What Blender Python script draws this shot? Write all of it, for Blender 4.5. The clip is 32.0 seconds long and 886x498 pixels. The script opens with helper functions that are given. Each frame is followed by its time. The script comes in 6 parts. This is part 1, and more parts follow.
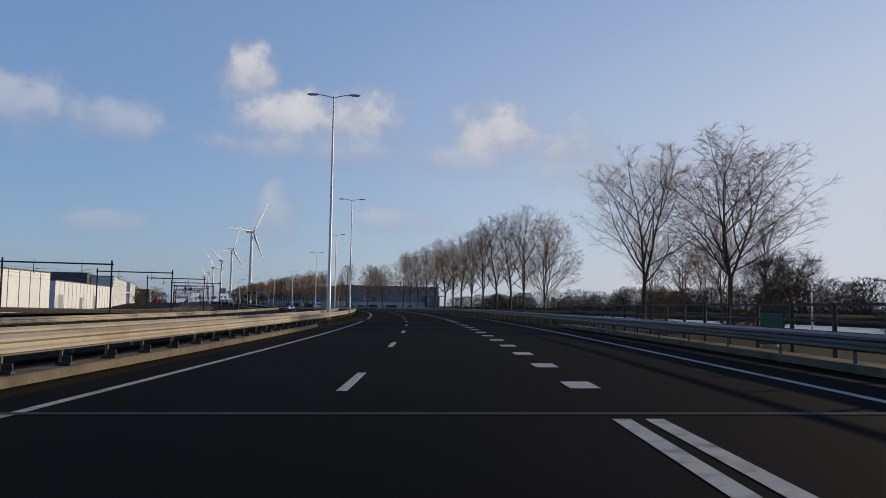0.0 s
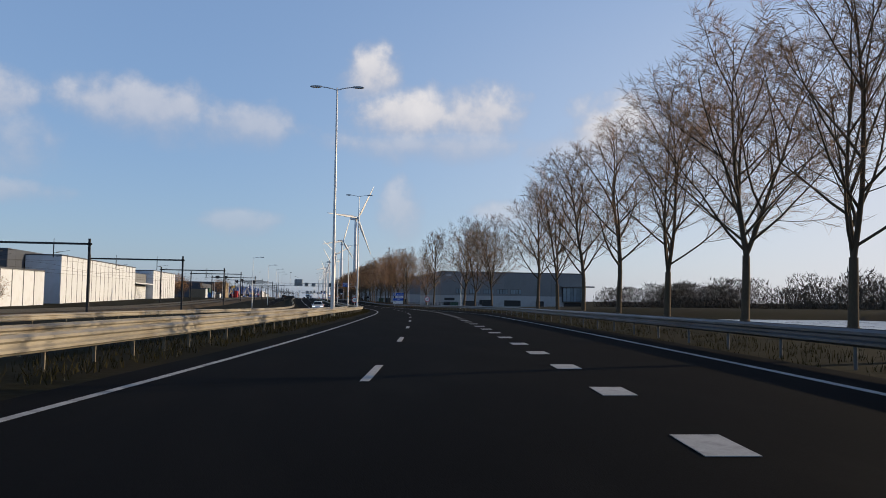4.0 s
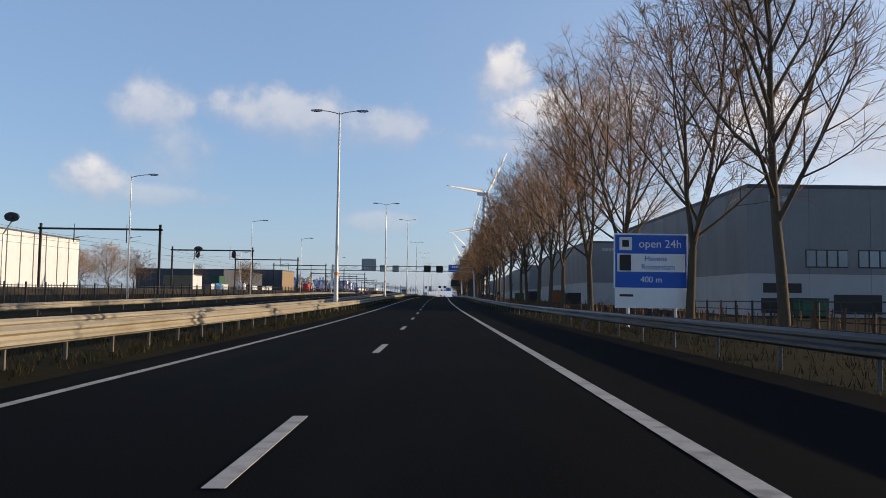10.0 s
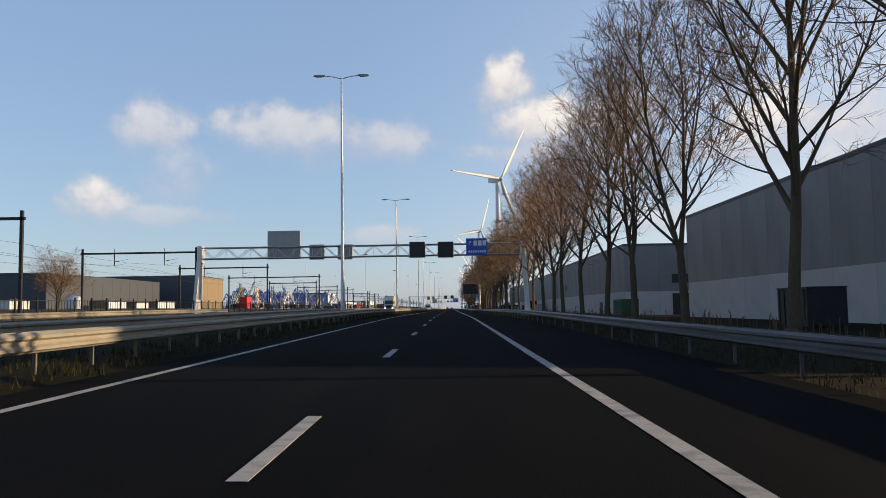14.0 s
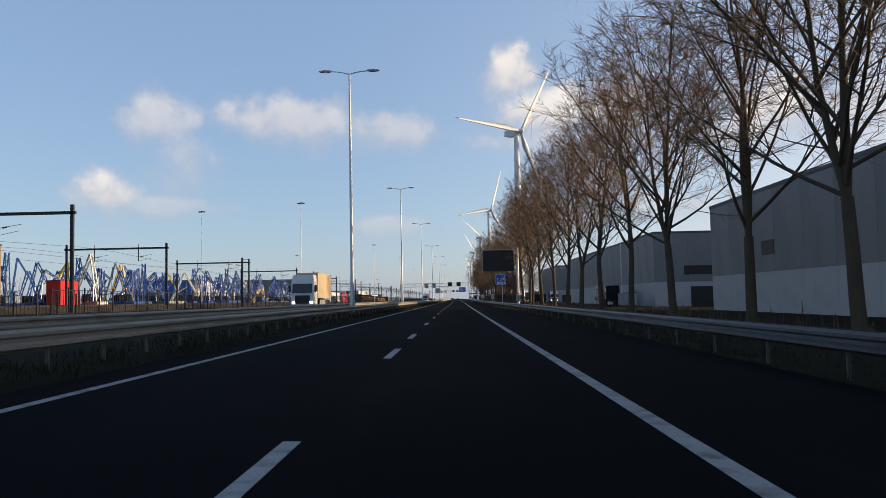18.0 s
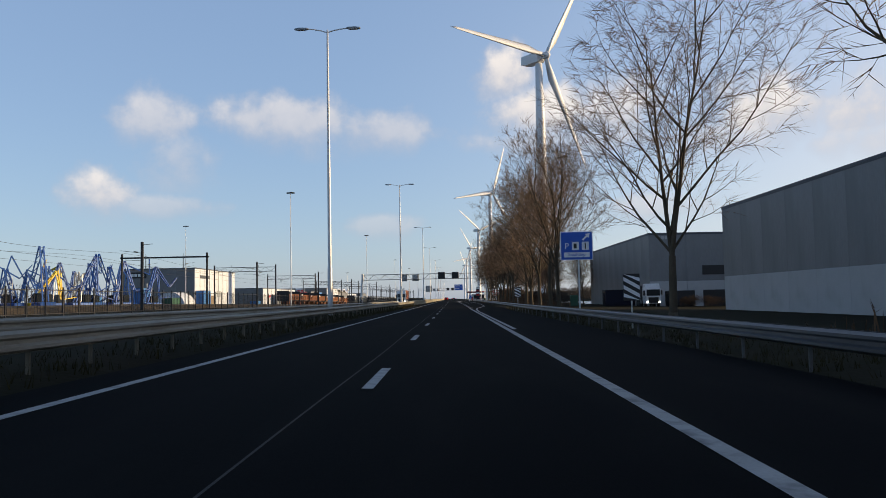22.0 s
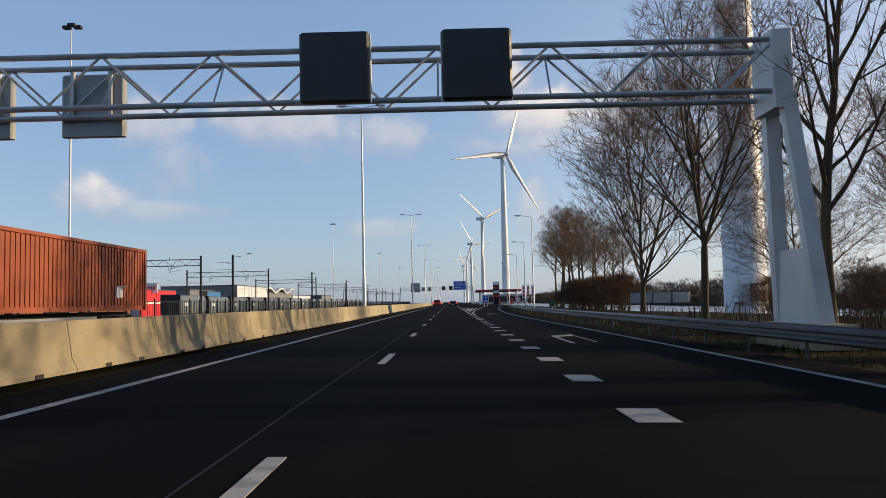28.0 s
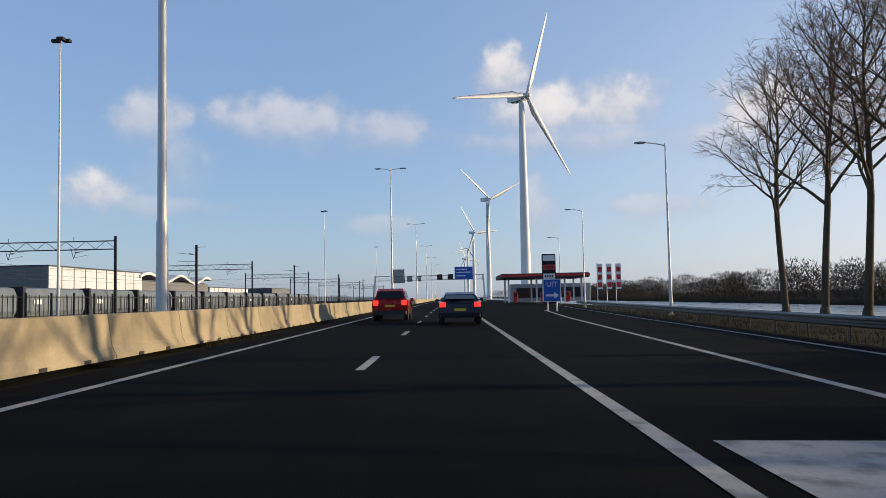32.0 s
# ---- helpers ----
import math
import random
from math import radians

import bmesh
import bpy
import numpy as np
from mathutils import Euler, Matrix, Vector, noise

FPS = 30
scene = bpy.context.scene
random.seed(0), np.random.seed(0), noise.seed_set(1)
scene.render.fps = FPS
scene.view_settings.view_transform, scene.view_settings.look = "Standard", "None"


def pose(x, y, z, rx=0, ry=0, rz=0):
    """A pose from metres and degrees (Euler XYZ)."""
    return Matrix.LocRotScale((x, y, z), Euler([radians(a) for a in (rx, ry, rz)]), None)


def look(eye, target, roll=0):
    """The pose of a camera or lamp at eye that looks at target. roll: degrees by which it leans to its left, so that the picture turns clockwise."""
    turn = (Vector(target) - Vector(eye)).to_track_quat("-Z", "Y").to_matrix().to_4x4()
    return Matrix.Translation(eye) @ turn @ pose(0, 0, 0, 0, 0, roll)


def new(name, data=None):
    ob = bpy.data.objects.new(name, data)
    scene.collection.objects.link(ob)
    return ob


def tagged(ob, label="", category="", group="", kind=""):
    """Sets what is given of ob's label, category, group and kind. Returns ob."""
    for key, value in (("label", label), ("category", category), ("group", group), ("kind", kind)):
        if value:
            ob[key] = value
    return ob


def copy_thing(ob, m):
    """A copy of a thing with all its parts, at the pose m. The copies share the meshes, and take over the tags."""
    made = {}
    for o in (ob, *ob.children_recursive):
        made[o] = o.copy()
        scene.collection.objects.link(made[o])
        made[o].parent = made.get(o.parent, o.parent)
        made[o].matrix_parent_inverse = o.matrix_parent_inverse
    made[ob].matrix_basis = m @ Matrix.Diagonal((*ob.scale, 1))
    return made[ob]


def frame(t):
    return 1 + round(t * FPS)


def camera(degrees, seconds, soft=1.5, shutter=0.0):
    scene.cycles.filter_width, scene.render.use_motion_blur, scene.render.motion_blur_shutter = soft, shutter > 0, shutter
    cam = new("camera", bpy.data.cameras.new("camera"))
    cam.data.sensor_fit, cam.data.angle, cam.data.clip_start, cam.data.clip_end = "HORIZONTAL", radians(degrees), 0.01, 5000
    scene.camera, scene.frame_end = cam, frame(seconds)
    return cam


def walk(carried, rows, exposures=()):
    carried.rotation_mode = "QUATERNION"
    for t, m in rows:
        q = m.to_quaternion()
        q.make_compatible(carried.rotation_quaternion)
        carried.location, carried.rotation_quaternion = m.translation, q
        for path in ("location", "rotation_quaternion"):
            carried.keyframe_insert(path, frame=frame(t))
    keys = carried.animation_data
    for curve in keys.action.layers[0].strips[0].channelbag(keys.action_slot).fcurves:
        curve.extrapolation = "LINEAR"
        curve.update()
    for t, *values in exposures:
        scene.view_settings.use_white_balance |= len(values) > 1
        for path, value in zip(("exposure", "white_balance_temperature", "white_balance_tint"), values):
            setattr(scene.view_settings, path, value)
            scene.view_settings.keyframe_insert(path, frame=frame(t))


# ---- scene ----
cam = camera(58.9, 32.0, soft=0.85)
PATH = [
    (0, (-48.818, 1.781, 1.158), (-48.183, 3.672, 1.303), 0.84),
    (0.5, (-43.617, 17.283, 1.147), (-43.025, 19.189, 1.273), 0.59),
    (1, (-38.625, 33.108, 1.148), (-38.061, 35.021, 1.287), 0.62),
    (1.5, (-33.807, 48.915, 1.161), (-33.276, 50.838, 1.301), 0.80),
    (2, (-29.352, 64.525, 1.175), (-28.853, 66.457, 1.310), 0.99),
    (2.5, (-25.226, 80.275, 1.204), (-24.762, 82.215, 1.341), 1.05),
    (3, (-21.384, 96.190, 1.222), (-20.960, 98.140, 1.359), 0.85),
    (3.5, (-17.862, 112.233, 1.254), (-17.478, 114.191, 1.392), 0.78),
    (4, (-14.683, 128.360, 1.290), (-14.348, 130.327, 1.418), 0.71),
    (4.5, (-11.826, 144.599, 1.236), (-11.539, 146.575, 1.343), 0.60),
    (6.5, (-3.065, 211.109, 0.975), (-2.891, 213.098, 1.079), 1.03),
    (7, (-1.475, 228.255, 0.878), (-1.330, 230.247, 0.991), 1.22),
    (7.5, (-0.167, 244.857, 0.769), (-0.060, 246.851, 0.878), 1.35),
    (8, (0.893, 261.356, 0.667), (0.972, 263.352, 0.781), 1.46),
    (8.5, (1.669, 277.644, 0.550), (1.712, 279.640, 0.667), 1.27),
    (9, (2.181, 293.990, 0.441), (2.203, 295.986, 0.562), 1.06),
    (9.5, (2.470, 310.381, 0.326), (2.473, 312.378, 0.433), 0.98),
    (10, (2.608, 326.796, 0.221), (2.601, 328.792, 0.342), 0.77),
    (10.5, (2.603, 343.205, 0.220), (2.586, 345.201, 0.350), 0.66),
    (11, (2.492, 359.685, 0.245), (2.463, 361.681, 0.372), 0.31),
    (11.5, (2.305, 376.213, 0.259), (2.278, 378.208, 0.401), 0.01),
    (12, (2.058, 392.727, 0.289), (2.018, 394.722, 0.430), -0.30),
    (12.5, (1.821, 409.264, 0.401), (1.787, 411.259, 0.546), -0.63),
    (13, (1.636, 425.643, 0.526), (1.607, 427.638, 0.674), -0.73),
    (13.5, (1.509, 442.003, 0.642), (1.482, 443.998, 0.787), -0.80),
    (14, (1.445, 458.471, 0.760), (1.427, 460.465, 0.911), -0.93),
    (14.5, (1.437, 475.139, 0.870), (1.412, 477.133, 1.017), -1.02),
    (15, (1.462, 491.830, 0.971), (1.445, 493.825, 1.115), -1.10),
    (15.5, (1.492, 508.081, 1.055), (1.470, 510.077, 1.186), -1.17),
    (17.5, (1.428, 569.042, 1.147), (1.403, 571.037, 1.280), -1.18),
    (18, (1.365, 584.545, 1.151), (1.332, 586.541, 1.278), -1.20),
    (18.5, (1.321, 600.098, 1.165), (1.294, 602.094, 1.293), -1.25),
    (19, (1.289, 616.037, 1.158), (1.261, 618.032, 1.291), -1.28),
    (19.5, (1.241, 632.409, 1.158), (1.199, 634.405, 1.282), -1.35),
    (20, (1.177, 649.169, 1.155), (1.139, 651.164, 1.288), -1.33),
    (20.5, (1.125, 666.336, 1.172), (1.093, 668.331, 1.304), -1.22),
    (21, (1.110, 683.540, 1.168), (1.074, 685.536, 1.295), -1.25),
    (21.5, (1.115, 700.508, 1.161), (1.088, 702.504, 1.285), -1.12),
    (22, (1.130, 717.406, 1.163), (1.110, 719.402, 1.289), -1.12),
    (22.5, (1.143, 734.492, 1.159), (1.120, 736.488, 1.289), -1.18),
    (23, (1.156, 751.637, 1.161), (1.136, 753.633, 1.293), -1.35),
    (23.5, (1.193, 768.379, 1.159), (1.167, 770.375, 1.282), -1.37),
    (24, (1.241, 784.784, 1.182), (1.218, 786.780, 1.311), -1.33),
    (24.5, (1.274, 801.213, 1.160), (1.248, 803.208, 1.293), -1.18),
    (26.5, (1.375, 867.810, 1.162), (1.360, 869.806, 1.293), -1.13),
    (27, (1.377, 884.251, 1.155), (1.363, 886.247, 1.286), -1.14),
    (27.5, (1.364, 900.554, 1.152), (1.353, 902.550, 1.282), -1.26),
    (28, (1.344, 916.698, 1.155), (1.329, 918.693, 1.290), -1.32),
    (28.5, (1.333, 933.673, 1.165), (1.315, 935.669, 1.296), -1.39),
    (29, (1.351, 950.736, 1.156), (1.340, 952.732, 1.287), -1.26),
    (29.5, (1.396, 968.051, 1.160), (1.386, 970.047, 1.293), -1.24),
    (30, (1.457, 985.219, 1.161), (1.457, 987.215, 1.294), -1.30),
    (30.5, (1.511, 1001.958, 1.154), (1.506, 1003.954, 1.288), -1.27),
    (31, (1.539, 1018.276, 1.158), (1.529, 1020.272, 1.288), -1.19),
    (31.5, (1.539, 1034.601, 1.155), (1.531, 1036.597, 1.288), -1.20),
    (32, (1.514, 1050.719, 1.166), (1.499, 1052.715, 1.290), -1.23),
]
EXPOSURE = [(0, -.28, 5950, 10), (2, -.2, 6050, 10), (4, -.02, 6200, 10), (8, .05, 6250, 10), (11, .22, 6550, 10), (14, .28, 6900, 10), (18, .24, 6800, 10), (24, .22, 6700, 10), (26.8, .08, 6450, 10), (28, .14, 6600, 10), (28.8, .03, 6450, 10), (30.5, -.08, 6300, 10), (31, .03, 6400, 10), (32, .14, 6350, 10)]
walk(cam, [(t, look(eye, target, roll)) for t, eye, target, roll in PATH], EXPOSURE)

# ---- sky, sun, exposure ----
SUN_EL, SUN_AZ = 13.3, 80.0  # degrees: height, and turn to the right of the road's straight (+y)
scene.view_settings.exposure = 0.0
world = bpy.data.worlds.new("sky")
scene.world = world
world.use_nodes = True
wn, wl = world.node_tree.nodes, world.node_tree.links
wn.clear()


def wnode(kind, **given):
    n = wn.new(kind)
    for key, value in given.items():
        n.inputs[key].default_value = value
    return n


def wmath(op, a, b=None, clamp=False):
    n = wn.new("ShaderNodeMath")
    n.operation, n.use_clamp = op, clamp
    for i, v in enumerate((a, b)):
        if v is None:
            continue
        if isinstance(v, (int, float)):
            n.inputs[i].default_value = v
        else:
            wl.new(v, n.inputs[i])
    return n.outputs[0]


sky = wn.new("ShaderNodeTexSky")
sky.sky_type, sky.sun_disc = "NISHITA", False
sky.sun_elevation, sky.sun_rotation = radians(SUN_EL), radians(SUN_AZ)
sky.air_density, sky.dust_density, sky.ozone_density = 1.0, 0.7, 2.0
coord = wn.new("ShaderNodeTexCoord")
# cumulus: each cloud is a soft patch of the sky, broken up by noise (turn to the left, height, half width, half height, amount)
CLOUDS = [
    (-4.4, 15.7, 2.5, 2.6, 1.0), (-7.2, 12.9, 4.6, 2.5, 1.0), (-12.0, 13.2, 3.6, 2.6, .95), (-9.0, 11.0, 7.0, 1.3, .6),
    (-22.6, 12.1, 3.9, 2.7, 1.0), (-19.0, 10.4, 4.0, 1.4, .6), (-28.6, 11.3, 3.6, 2.5, .95), (-31.0, 9.6, 6.0, 1.4, .6),
    (11.6, 12.7, 5.4, 2.2, .72), (5.2, 12.0, 4.2, 1.9, .66), (20.8, 12.2, 2.7, 2.4, .7), (19.0, 9.4, 3.2, 2.4, .5),
    (24.4, 7.2, 2.4, 2.0, .9), (20.5, 6.6, 4.2, .9, .5), (-15.0, 6.0, 3.4, 1.1, .55), (-6.7, 6.3, 1.8, 2.2, .6), (4.6, 5.2, 3.2, 1.0, .45),
]
xyz = wn.new("ShaderNodeSeparateXYZ")
warp = wnode("ShaderNodeTexNoise", Scale=16.0, Detail=6.0, Roughness=0.55)
wl.new(coord.outputs["Generated"], warp.inputs["Vector"])
wl.new(coord.outputs["Generated"], xyz.inputs[0])
turn = wmath("ARCTAN2", wmath("MULTIPLY", xyz.outputs[0], -1.0), xyz.outputs[1])
rise = wmath("ARCSINE", xyz.outputs[2])
fine = wnode("ShaderNodeTexNoise", Scale=42.0, Detail=8.0, Roughness=0.62)
wl.new(coord.outputs["Generated"], fine.inputs["Vector"])
puff = wmath("ADD", wmath("MULTIPLY", wmath("SUBTRACT", warp.outputs[0], 0.5), 2.5), wmath("MULTIPLY", wmath("SUBTRACT", fine.outputs[0], 0.5), 0.65))
cover, shade = None, None
for az, el, wide, high, amount in CLOUDS:
    dx = wmath("DIVIDE", wmath("SUBTRACT", turn, radians(az)), radians(wide * 1.3))
    dy = wmath("DIVIDE", wmath("SUBTRACT", rise, radians(el)), radians(high * 1.25))
    d = wmath("ADD", wmath("MULTIPLY", dx, dx), wmath("MULTIPLY", dy, dy))
    body = wmath("ADD", wmath("SUBTRACT", 0.95, d), puff)
    soft = wmath("ADD", wmath("MULTIPLY", wmath("MULTIPLY", dy, -1.0), 1.3), 1.1)  # the base is softer than the top
    m = wmath("DIVIDE", body, wmath("MAXIMUM", soft, 1.0), clamp=True)
    m = wmath("MULTIPLY", wmath("MULTIPLY", m, m), wmath("SUBTRACT", 3.0, wmath("MULTIPLY", m, 2.0)))
    m = wmath("MULTIPLY", m, amount)
    low = wmath("MULTIPLY", m, wmath("ADD", wmath("ADD", wmath("MULTIPLY", dy, 0.55), wmath("MULTIPLY", puff, .45)), 0.5, clamp=True))
    cover = m if cover is None else wmath("MAXIMUM", cover, m)
    shade = low if shade is None else wmath("MAXIMUM", shade, low)
tone = wn.new("ShaderNodeMix")
tone.data_type = "RGBA"
wl.new(shade, tone.inputs[0])
tone.inputs[6].default_value, tone.inputs[7].default_value = (2.75, 2.9, 3.45, 1), (5.8, 5.4, 5.1, 1)
# thin high haze over the clear sky
veil = wn.new("ShaderNodeMix")
veil.data_type = "RGBA"
thin = wn.new("ShaderNodeMapRange")
thin.interpolation_type = "SMOOTHSTEP"
wl.new(rise, thin.inputs[0])
for i, v in ((1, radians(20)), (2, radians(58)), (3, 1.0), (4, 0.0)):
    thin.inputs[i].default_value = v
haze = wn.new("ShaderNodeMix")
haze.data_type = "RGBA"
wl.new(thin.outputs[0], haze.inputs[0])
haze.inputs[6].default_value, haze.inputs[7].default_value = (.12, .28, .75, 1), (1.80, 2.72, 4.6, 1)
veil.inputs[0].default_value = 0.5
wl.new(haze.outputs[2], veil.inputs[7])
wl.new(sky.outputs[0], veil.inputs[6])
# the haze is whiter towards the sun
toward = wn.new("ShaderNodeVectorMath")
toward.operation = "DOT_PRODUCT"
wl.new(coord.outputs["Generated"], toward.inputs[0])
toward.inputs[1].default_value = (math.sin(radians(SUN_AZ)) * math.cos(radians(SUN_EL)), math.cos(radians(SUN_AZ)) * math.cos(radians(SUN_EL)), math.sin(radians(SUN_EL)))
near_sun = wmath("MAXIMUM", toward.outputs["Value"], 0.0)
glow = wn.new("ShaderNodeMix")
glow.data_type = "RGBA"
low_haze = wn.new("ShaderNodeMapRange")
low_haze.interpolation_type = "SMOOTHSTEP"
wl.new(rise, low_haze.inputs[0])
for i, v in ((1, radians(2)), (2, radians(34)), (3, 1.0), (4, 0.0)):
    low_haze.inputs[i].default_value = v
wl.new(wmath("MULTIPLY", wmath("MULTIPLY", wmath("MULTIPLY", near_sun, near_sun), 1.35, clamp=True), low_haze.outputs[0]), glow.inputs[0])
wl.new(veil.outputs[2], glow.inputs[6])
glow.inputs[7].default_value = (4.9, 4.8, 5.0, 1)
both = wn.new("ShaderNodeMix")
both.data_type = "RGBA"
wl.new(wmath("MULTIPLY", cover, 0.92), both.inputs[0])
wl.new(glow.outputs[2], both.inputs[6])
wl.new(tone.outputs[2], both.inputs[7])
bg = wnode("ShaderNodeBackground", Strength=0.15)
wl.new(both.outputs[2], bg.inputs[0])
wl.new(bg.outputs[0], wn.new("ShaderNodeOutputWorld").inputs[0])

sun_data = bpy.data.lights.new("sun", "SUN")
sun_data.energy, sun_data.angle, sun_data.color = 5.0, radians(0.6), (1.0, 0.75, 0.46)
sun = new("sun", sun_data)
sun_from = Vector((math.sin(radians(SUN_AZ)) * math.cos(radians(SUN_EL)), math.cos(radians(SUN_AZ)) * math.cos(radians(SUN_EL)), math.sin(radians(SUN_EL))))
sun.matrix_world = look(tuple(sun_from * 300), (0, 0, 0))

# ---- materials ----


def mat(name, color, rough=0.6, metal=0.0, vary=0.25, scale=3.0, fine=40.0, bump=0.15, stretch=(1, 1, 1), each=0.0, dirt=None, dirt_scale=0.6, dirt_amount=0.5, alpha=None, trans=0.0, emit=None, spec=.5):
    """A surface with colour that varies at two scales, stains, gloss that varies with them, and a fine relief."""
    m = bpy.data.materials.new(name)
    m.use_nodes = True
    n, l = m.node_tree.nodes, m.node_tree.links
    p = n["Principled BSDF"]
    tc = n.new("ShaderNodeTexCoord")
    mp = n.new("ShaderNodeMapping")
    mp.inputs["Scale"].default_value = stretch
    l.new(tc.outputs["Object"], mp.inputs[0])
    n1, n2 = n.new("ShaderNodeTexNoise"), n.new("ShaderNodeTexNoise")
    n1.inputs["Scale"].default_value, n1.inputs["Detail"].default_value = scale, 4
    n2.inputs["Scale"].default_value, n2.inputs["Detail"].default_value = fine, 3
    l.new(mp.outputs[0], n1.inputs["Vector"]), l.new(mp.outputs[0], n2.inputs["Vector"])

    def op(kind, a, b):
        q = n.new("ShaderNodeMath")
        q.operation = kind
        for i, v in enumerate((a, b)):
            if isinstance(v, (int, float)):
                q.inputs[i].default_value = v
            else:
                l.new(v, q.inputs[i])
        return q.outputs[0]

    k = op("ADD", op("MULTIPLY", op("SUBTRACT", n1.outputs[0], 0.5), 2.2 * vary), op("MULTIPLY", op("SUBTRACT", n2.outputs[0], 0.5), 1.4 * vary))
    if each:
        info = n.new("ShaderNodeObjectInfo")
        k = op("ADD", k, op("MULTIPLY", op("SUBTRACT", info.outputs["Random"], 0.5), each))
    k = op("ADD", k, 1.0)
    mul = n.new("ShaderNodeVectorMath")
    mul.operation = "SCALE"
    mul.inputs[0].default_value = color
    l.new(k, mul.inputs["Scale"])
    out = mul.outputs[0]
    if dirt:
        n3 = n.new("ShaderNodeTexNoise")
        n3.inputs["Scale"].default_value, n3.inputs["Detail"].default_value = dirt_scale, 6
        l.new(mp.outputs[0], n3.inputs["Vector"])
        ramp = n.new("ShaderNodeMapRange")
        ramp.inputs[1].default_value, ramp.inputs[2].default_value = 0.5, 0.72
        l.new(n3.outputs[0], ramp.inputs[0])
        mix = n.new("ShaderNodeMix")
        mix.data_type = "RGBA"
        l.new(op("MULTIPLY", ramp.outputs[0], dirt_amount), mix.inputs[0])
        l.new(out, mix.inputs[6])
        mix.inputs[7].default_value = (*dirt, 1)
        out = mix.outputs[2]
    l.new(out, p.inputs["Base Color"])
    l.new(op("ADD", op("MULTIPLY", op("SUBTRACT", n1.outputs[0], 0.5), 0.3), rough), p.inputs["Roughness"])
    p.inputs["Specular IOR Level"].default_value = spec
    p.inputs["Metallic"].default_value = metal
    p.inputs["Transmission Weight"].default_value = trans
    if emit:
        p.inputs["Emission Color"].default_value = (*emit[:3], 1)
        p.inputs["Emission Strength"].default_value = emit[3]
    if bump:
        b = n.new("ShaderNodeBump")
        b.inputs["Strength"].default_value, b.inputs["Distance"].default_value = bump, 0.02
        l.new(n2.outputs[0], b.inputs["Height"])
        l.new(b.outputs[0], p.inputs["Normal"])
    return m


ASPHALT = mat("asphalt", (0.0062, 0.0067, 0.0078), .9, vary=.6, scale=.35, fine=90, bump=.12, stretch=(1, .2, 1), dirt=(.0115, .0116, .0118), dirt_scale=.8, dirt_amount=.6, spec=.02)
PAINT = mat("road_paint", (0.37, 0.37, 0.365), .65, vary=.3, scale=2, fine=30, dirt=(.10, .10, .10), dirt_scale=3, dirt_amount=.8, spec=.3)
SEAL = mat("joint_sealing", (0.020, 0.020, 0.022), .6, vary=.6, scale=2, dirt=(.008, .008, .008), dirt_scale=1.2, dirt_amount=.9, spec=.1)
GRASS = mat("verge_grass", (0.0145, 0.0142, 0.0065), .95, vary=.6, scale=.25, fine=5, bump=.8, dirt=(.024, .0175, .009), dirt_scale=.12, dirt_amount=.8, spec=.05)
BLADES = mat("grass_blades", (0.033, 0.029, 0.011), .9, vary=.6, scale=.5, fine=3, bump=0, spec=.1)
ZINC = mat("galvanised_steel", (0.50, 0.50, 0.49), .48, .75, vary=.18, scale=1.2, fine=25, dirt=(.24, .21, .17), dirt_scale=1.5, dirt_amount=.55, bump=.05)
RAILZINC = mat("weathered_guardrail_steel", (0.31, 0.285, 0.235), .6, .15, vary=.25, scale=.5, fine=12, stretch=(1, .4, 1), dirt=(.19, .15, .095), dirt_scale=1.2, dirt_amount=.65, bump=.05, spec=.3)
# Darker copy of RAILZINC; the right rail's shade is put into its colour.
SHADERAIL = mat("shaded_guardrail_steel", (0.115, 0.122, 0.135), .42, .7, vary=.3, scale=.5, fine=12, stretch=(1, .4, 1), dirt=(.07, .065, .06), dirt_scale=1.2, dirt_amount=.65, bump=.05, spec=.3)
POLE = mat("light_grey_painted_steel", (0.60, 0.61, 0.62), .45, .2, vary=.1, scale=.8, dirt=(.38, .37, .34), dirt_scale=1.0, dirt_amount=.4, bump=.03)
DARKSTEEL = mat("dark_weathered_steel", (0.035, 0.037, 0.040), .6, .2, vary=.3, scale=2, dirt=(.06, .045, .035), spec=.3)
CONCRETE = mat("cast_concrete", (0.35, 0.30, 0.205), .85, vary=.2, scale=.9, fine=18, bump=.3, each=.2, dirt=(.17, .14, .09), dirt_scale=1.0, dirt_amount=.55, spec=.2)
BARK = mat("grey_brown_bark", (0.088, 0.068, 0.047), .9, vary=.45, scale=3, fine=18, bump=.8, stretch=(1, 1, .3), dirt=(.07, .075, .04), dirt_scale=1.5, spec=.2)
TWIG = mat("bare_twigs", (0.29, 0.172, 0.095), .85, vary=.3, scale=.6, fine=4, bump=0, each=.5, spec=.2)
GREYTWIG = mat("grey_bare_twigs", (0.20, 0.132, 0.084), .85, vary=.3, scale=.6, fine=4, bump=0, each=.4, spec=.2)
SCRUB = mat("brown_scrub", (0.125, 0.074, 0.044), .9, vary=.5, scale=.3, fine=2, bump=0, each=.3, spec=.1)
WOOD_FAR = mat("far_bare_woods", (0.072, 0.060, 0.048), .95, vary=.6, scale=.08, fine=.5, bump=0, spec=.1)
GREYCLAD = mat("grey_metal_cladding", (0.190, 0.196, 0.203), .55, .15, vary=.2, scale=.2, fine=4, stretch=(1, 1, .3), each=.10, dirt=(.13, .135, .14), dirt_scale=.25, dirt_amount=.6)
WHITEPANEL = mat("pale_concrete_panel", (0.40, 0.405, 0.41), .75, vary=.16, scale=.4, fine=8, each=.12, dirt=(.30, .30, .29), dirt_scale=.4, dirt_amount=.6)
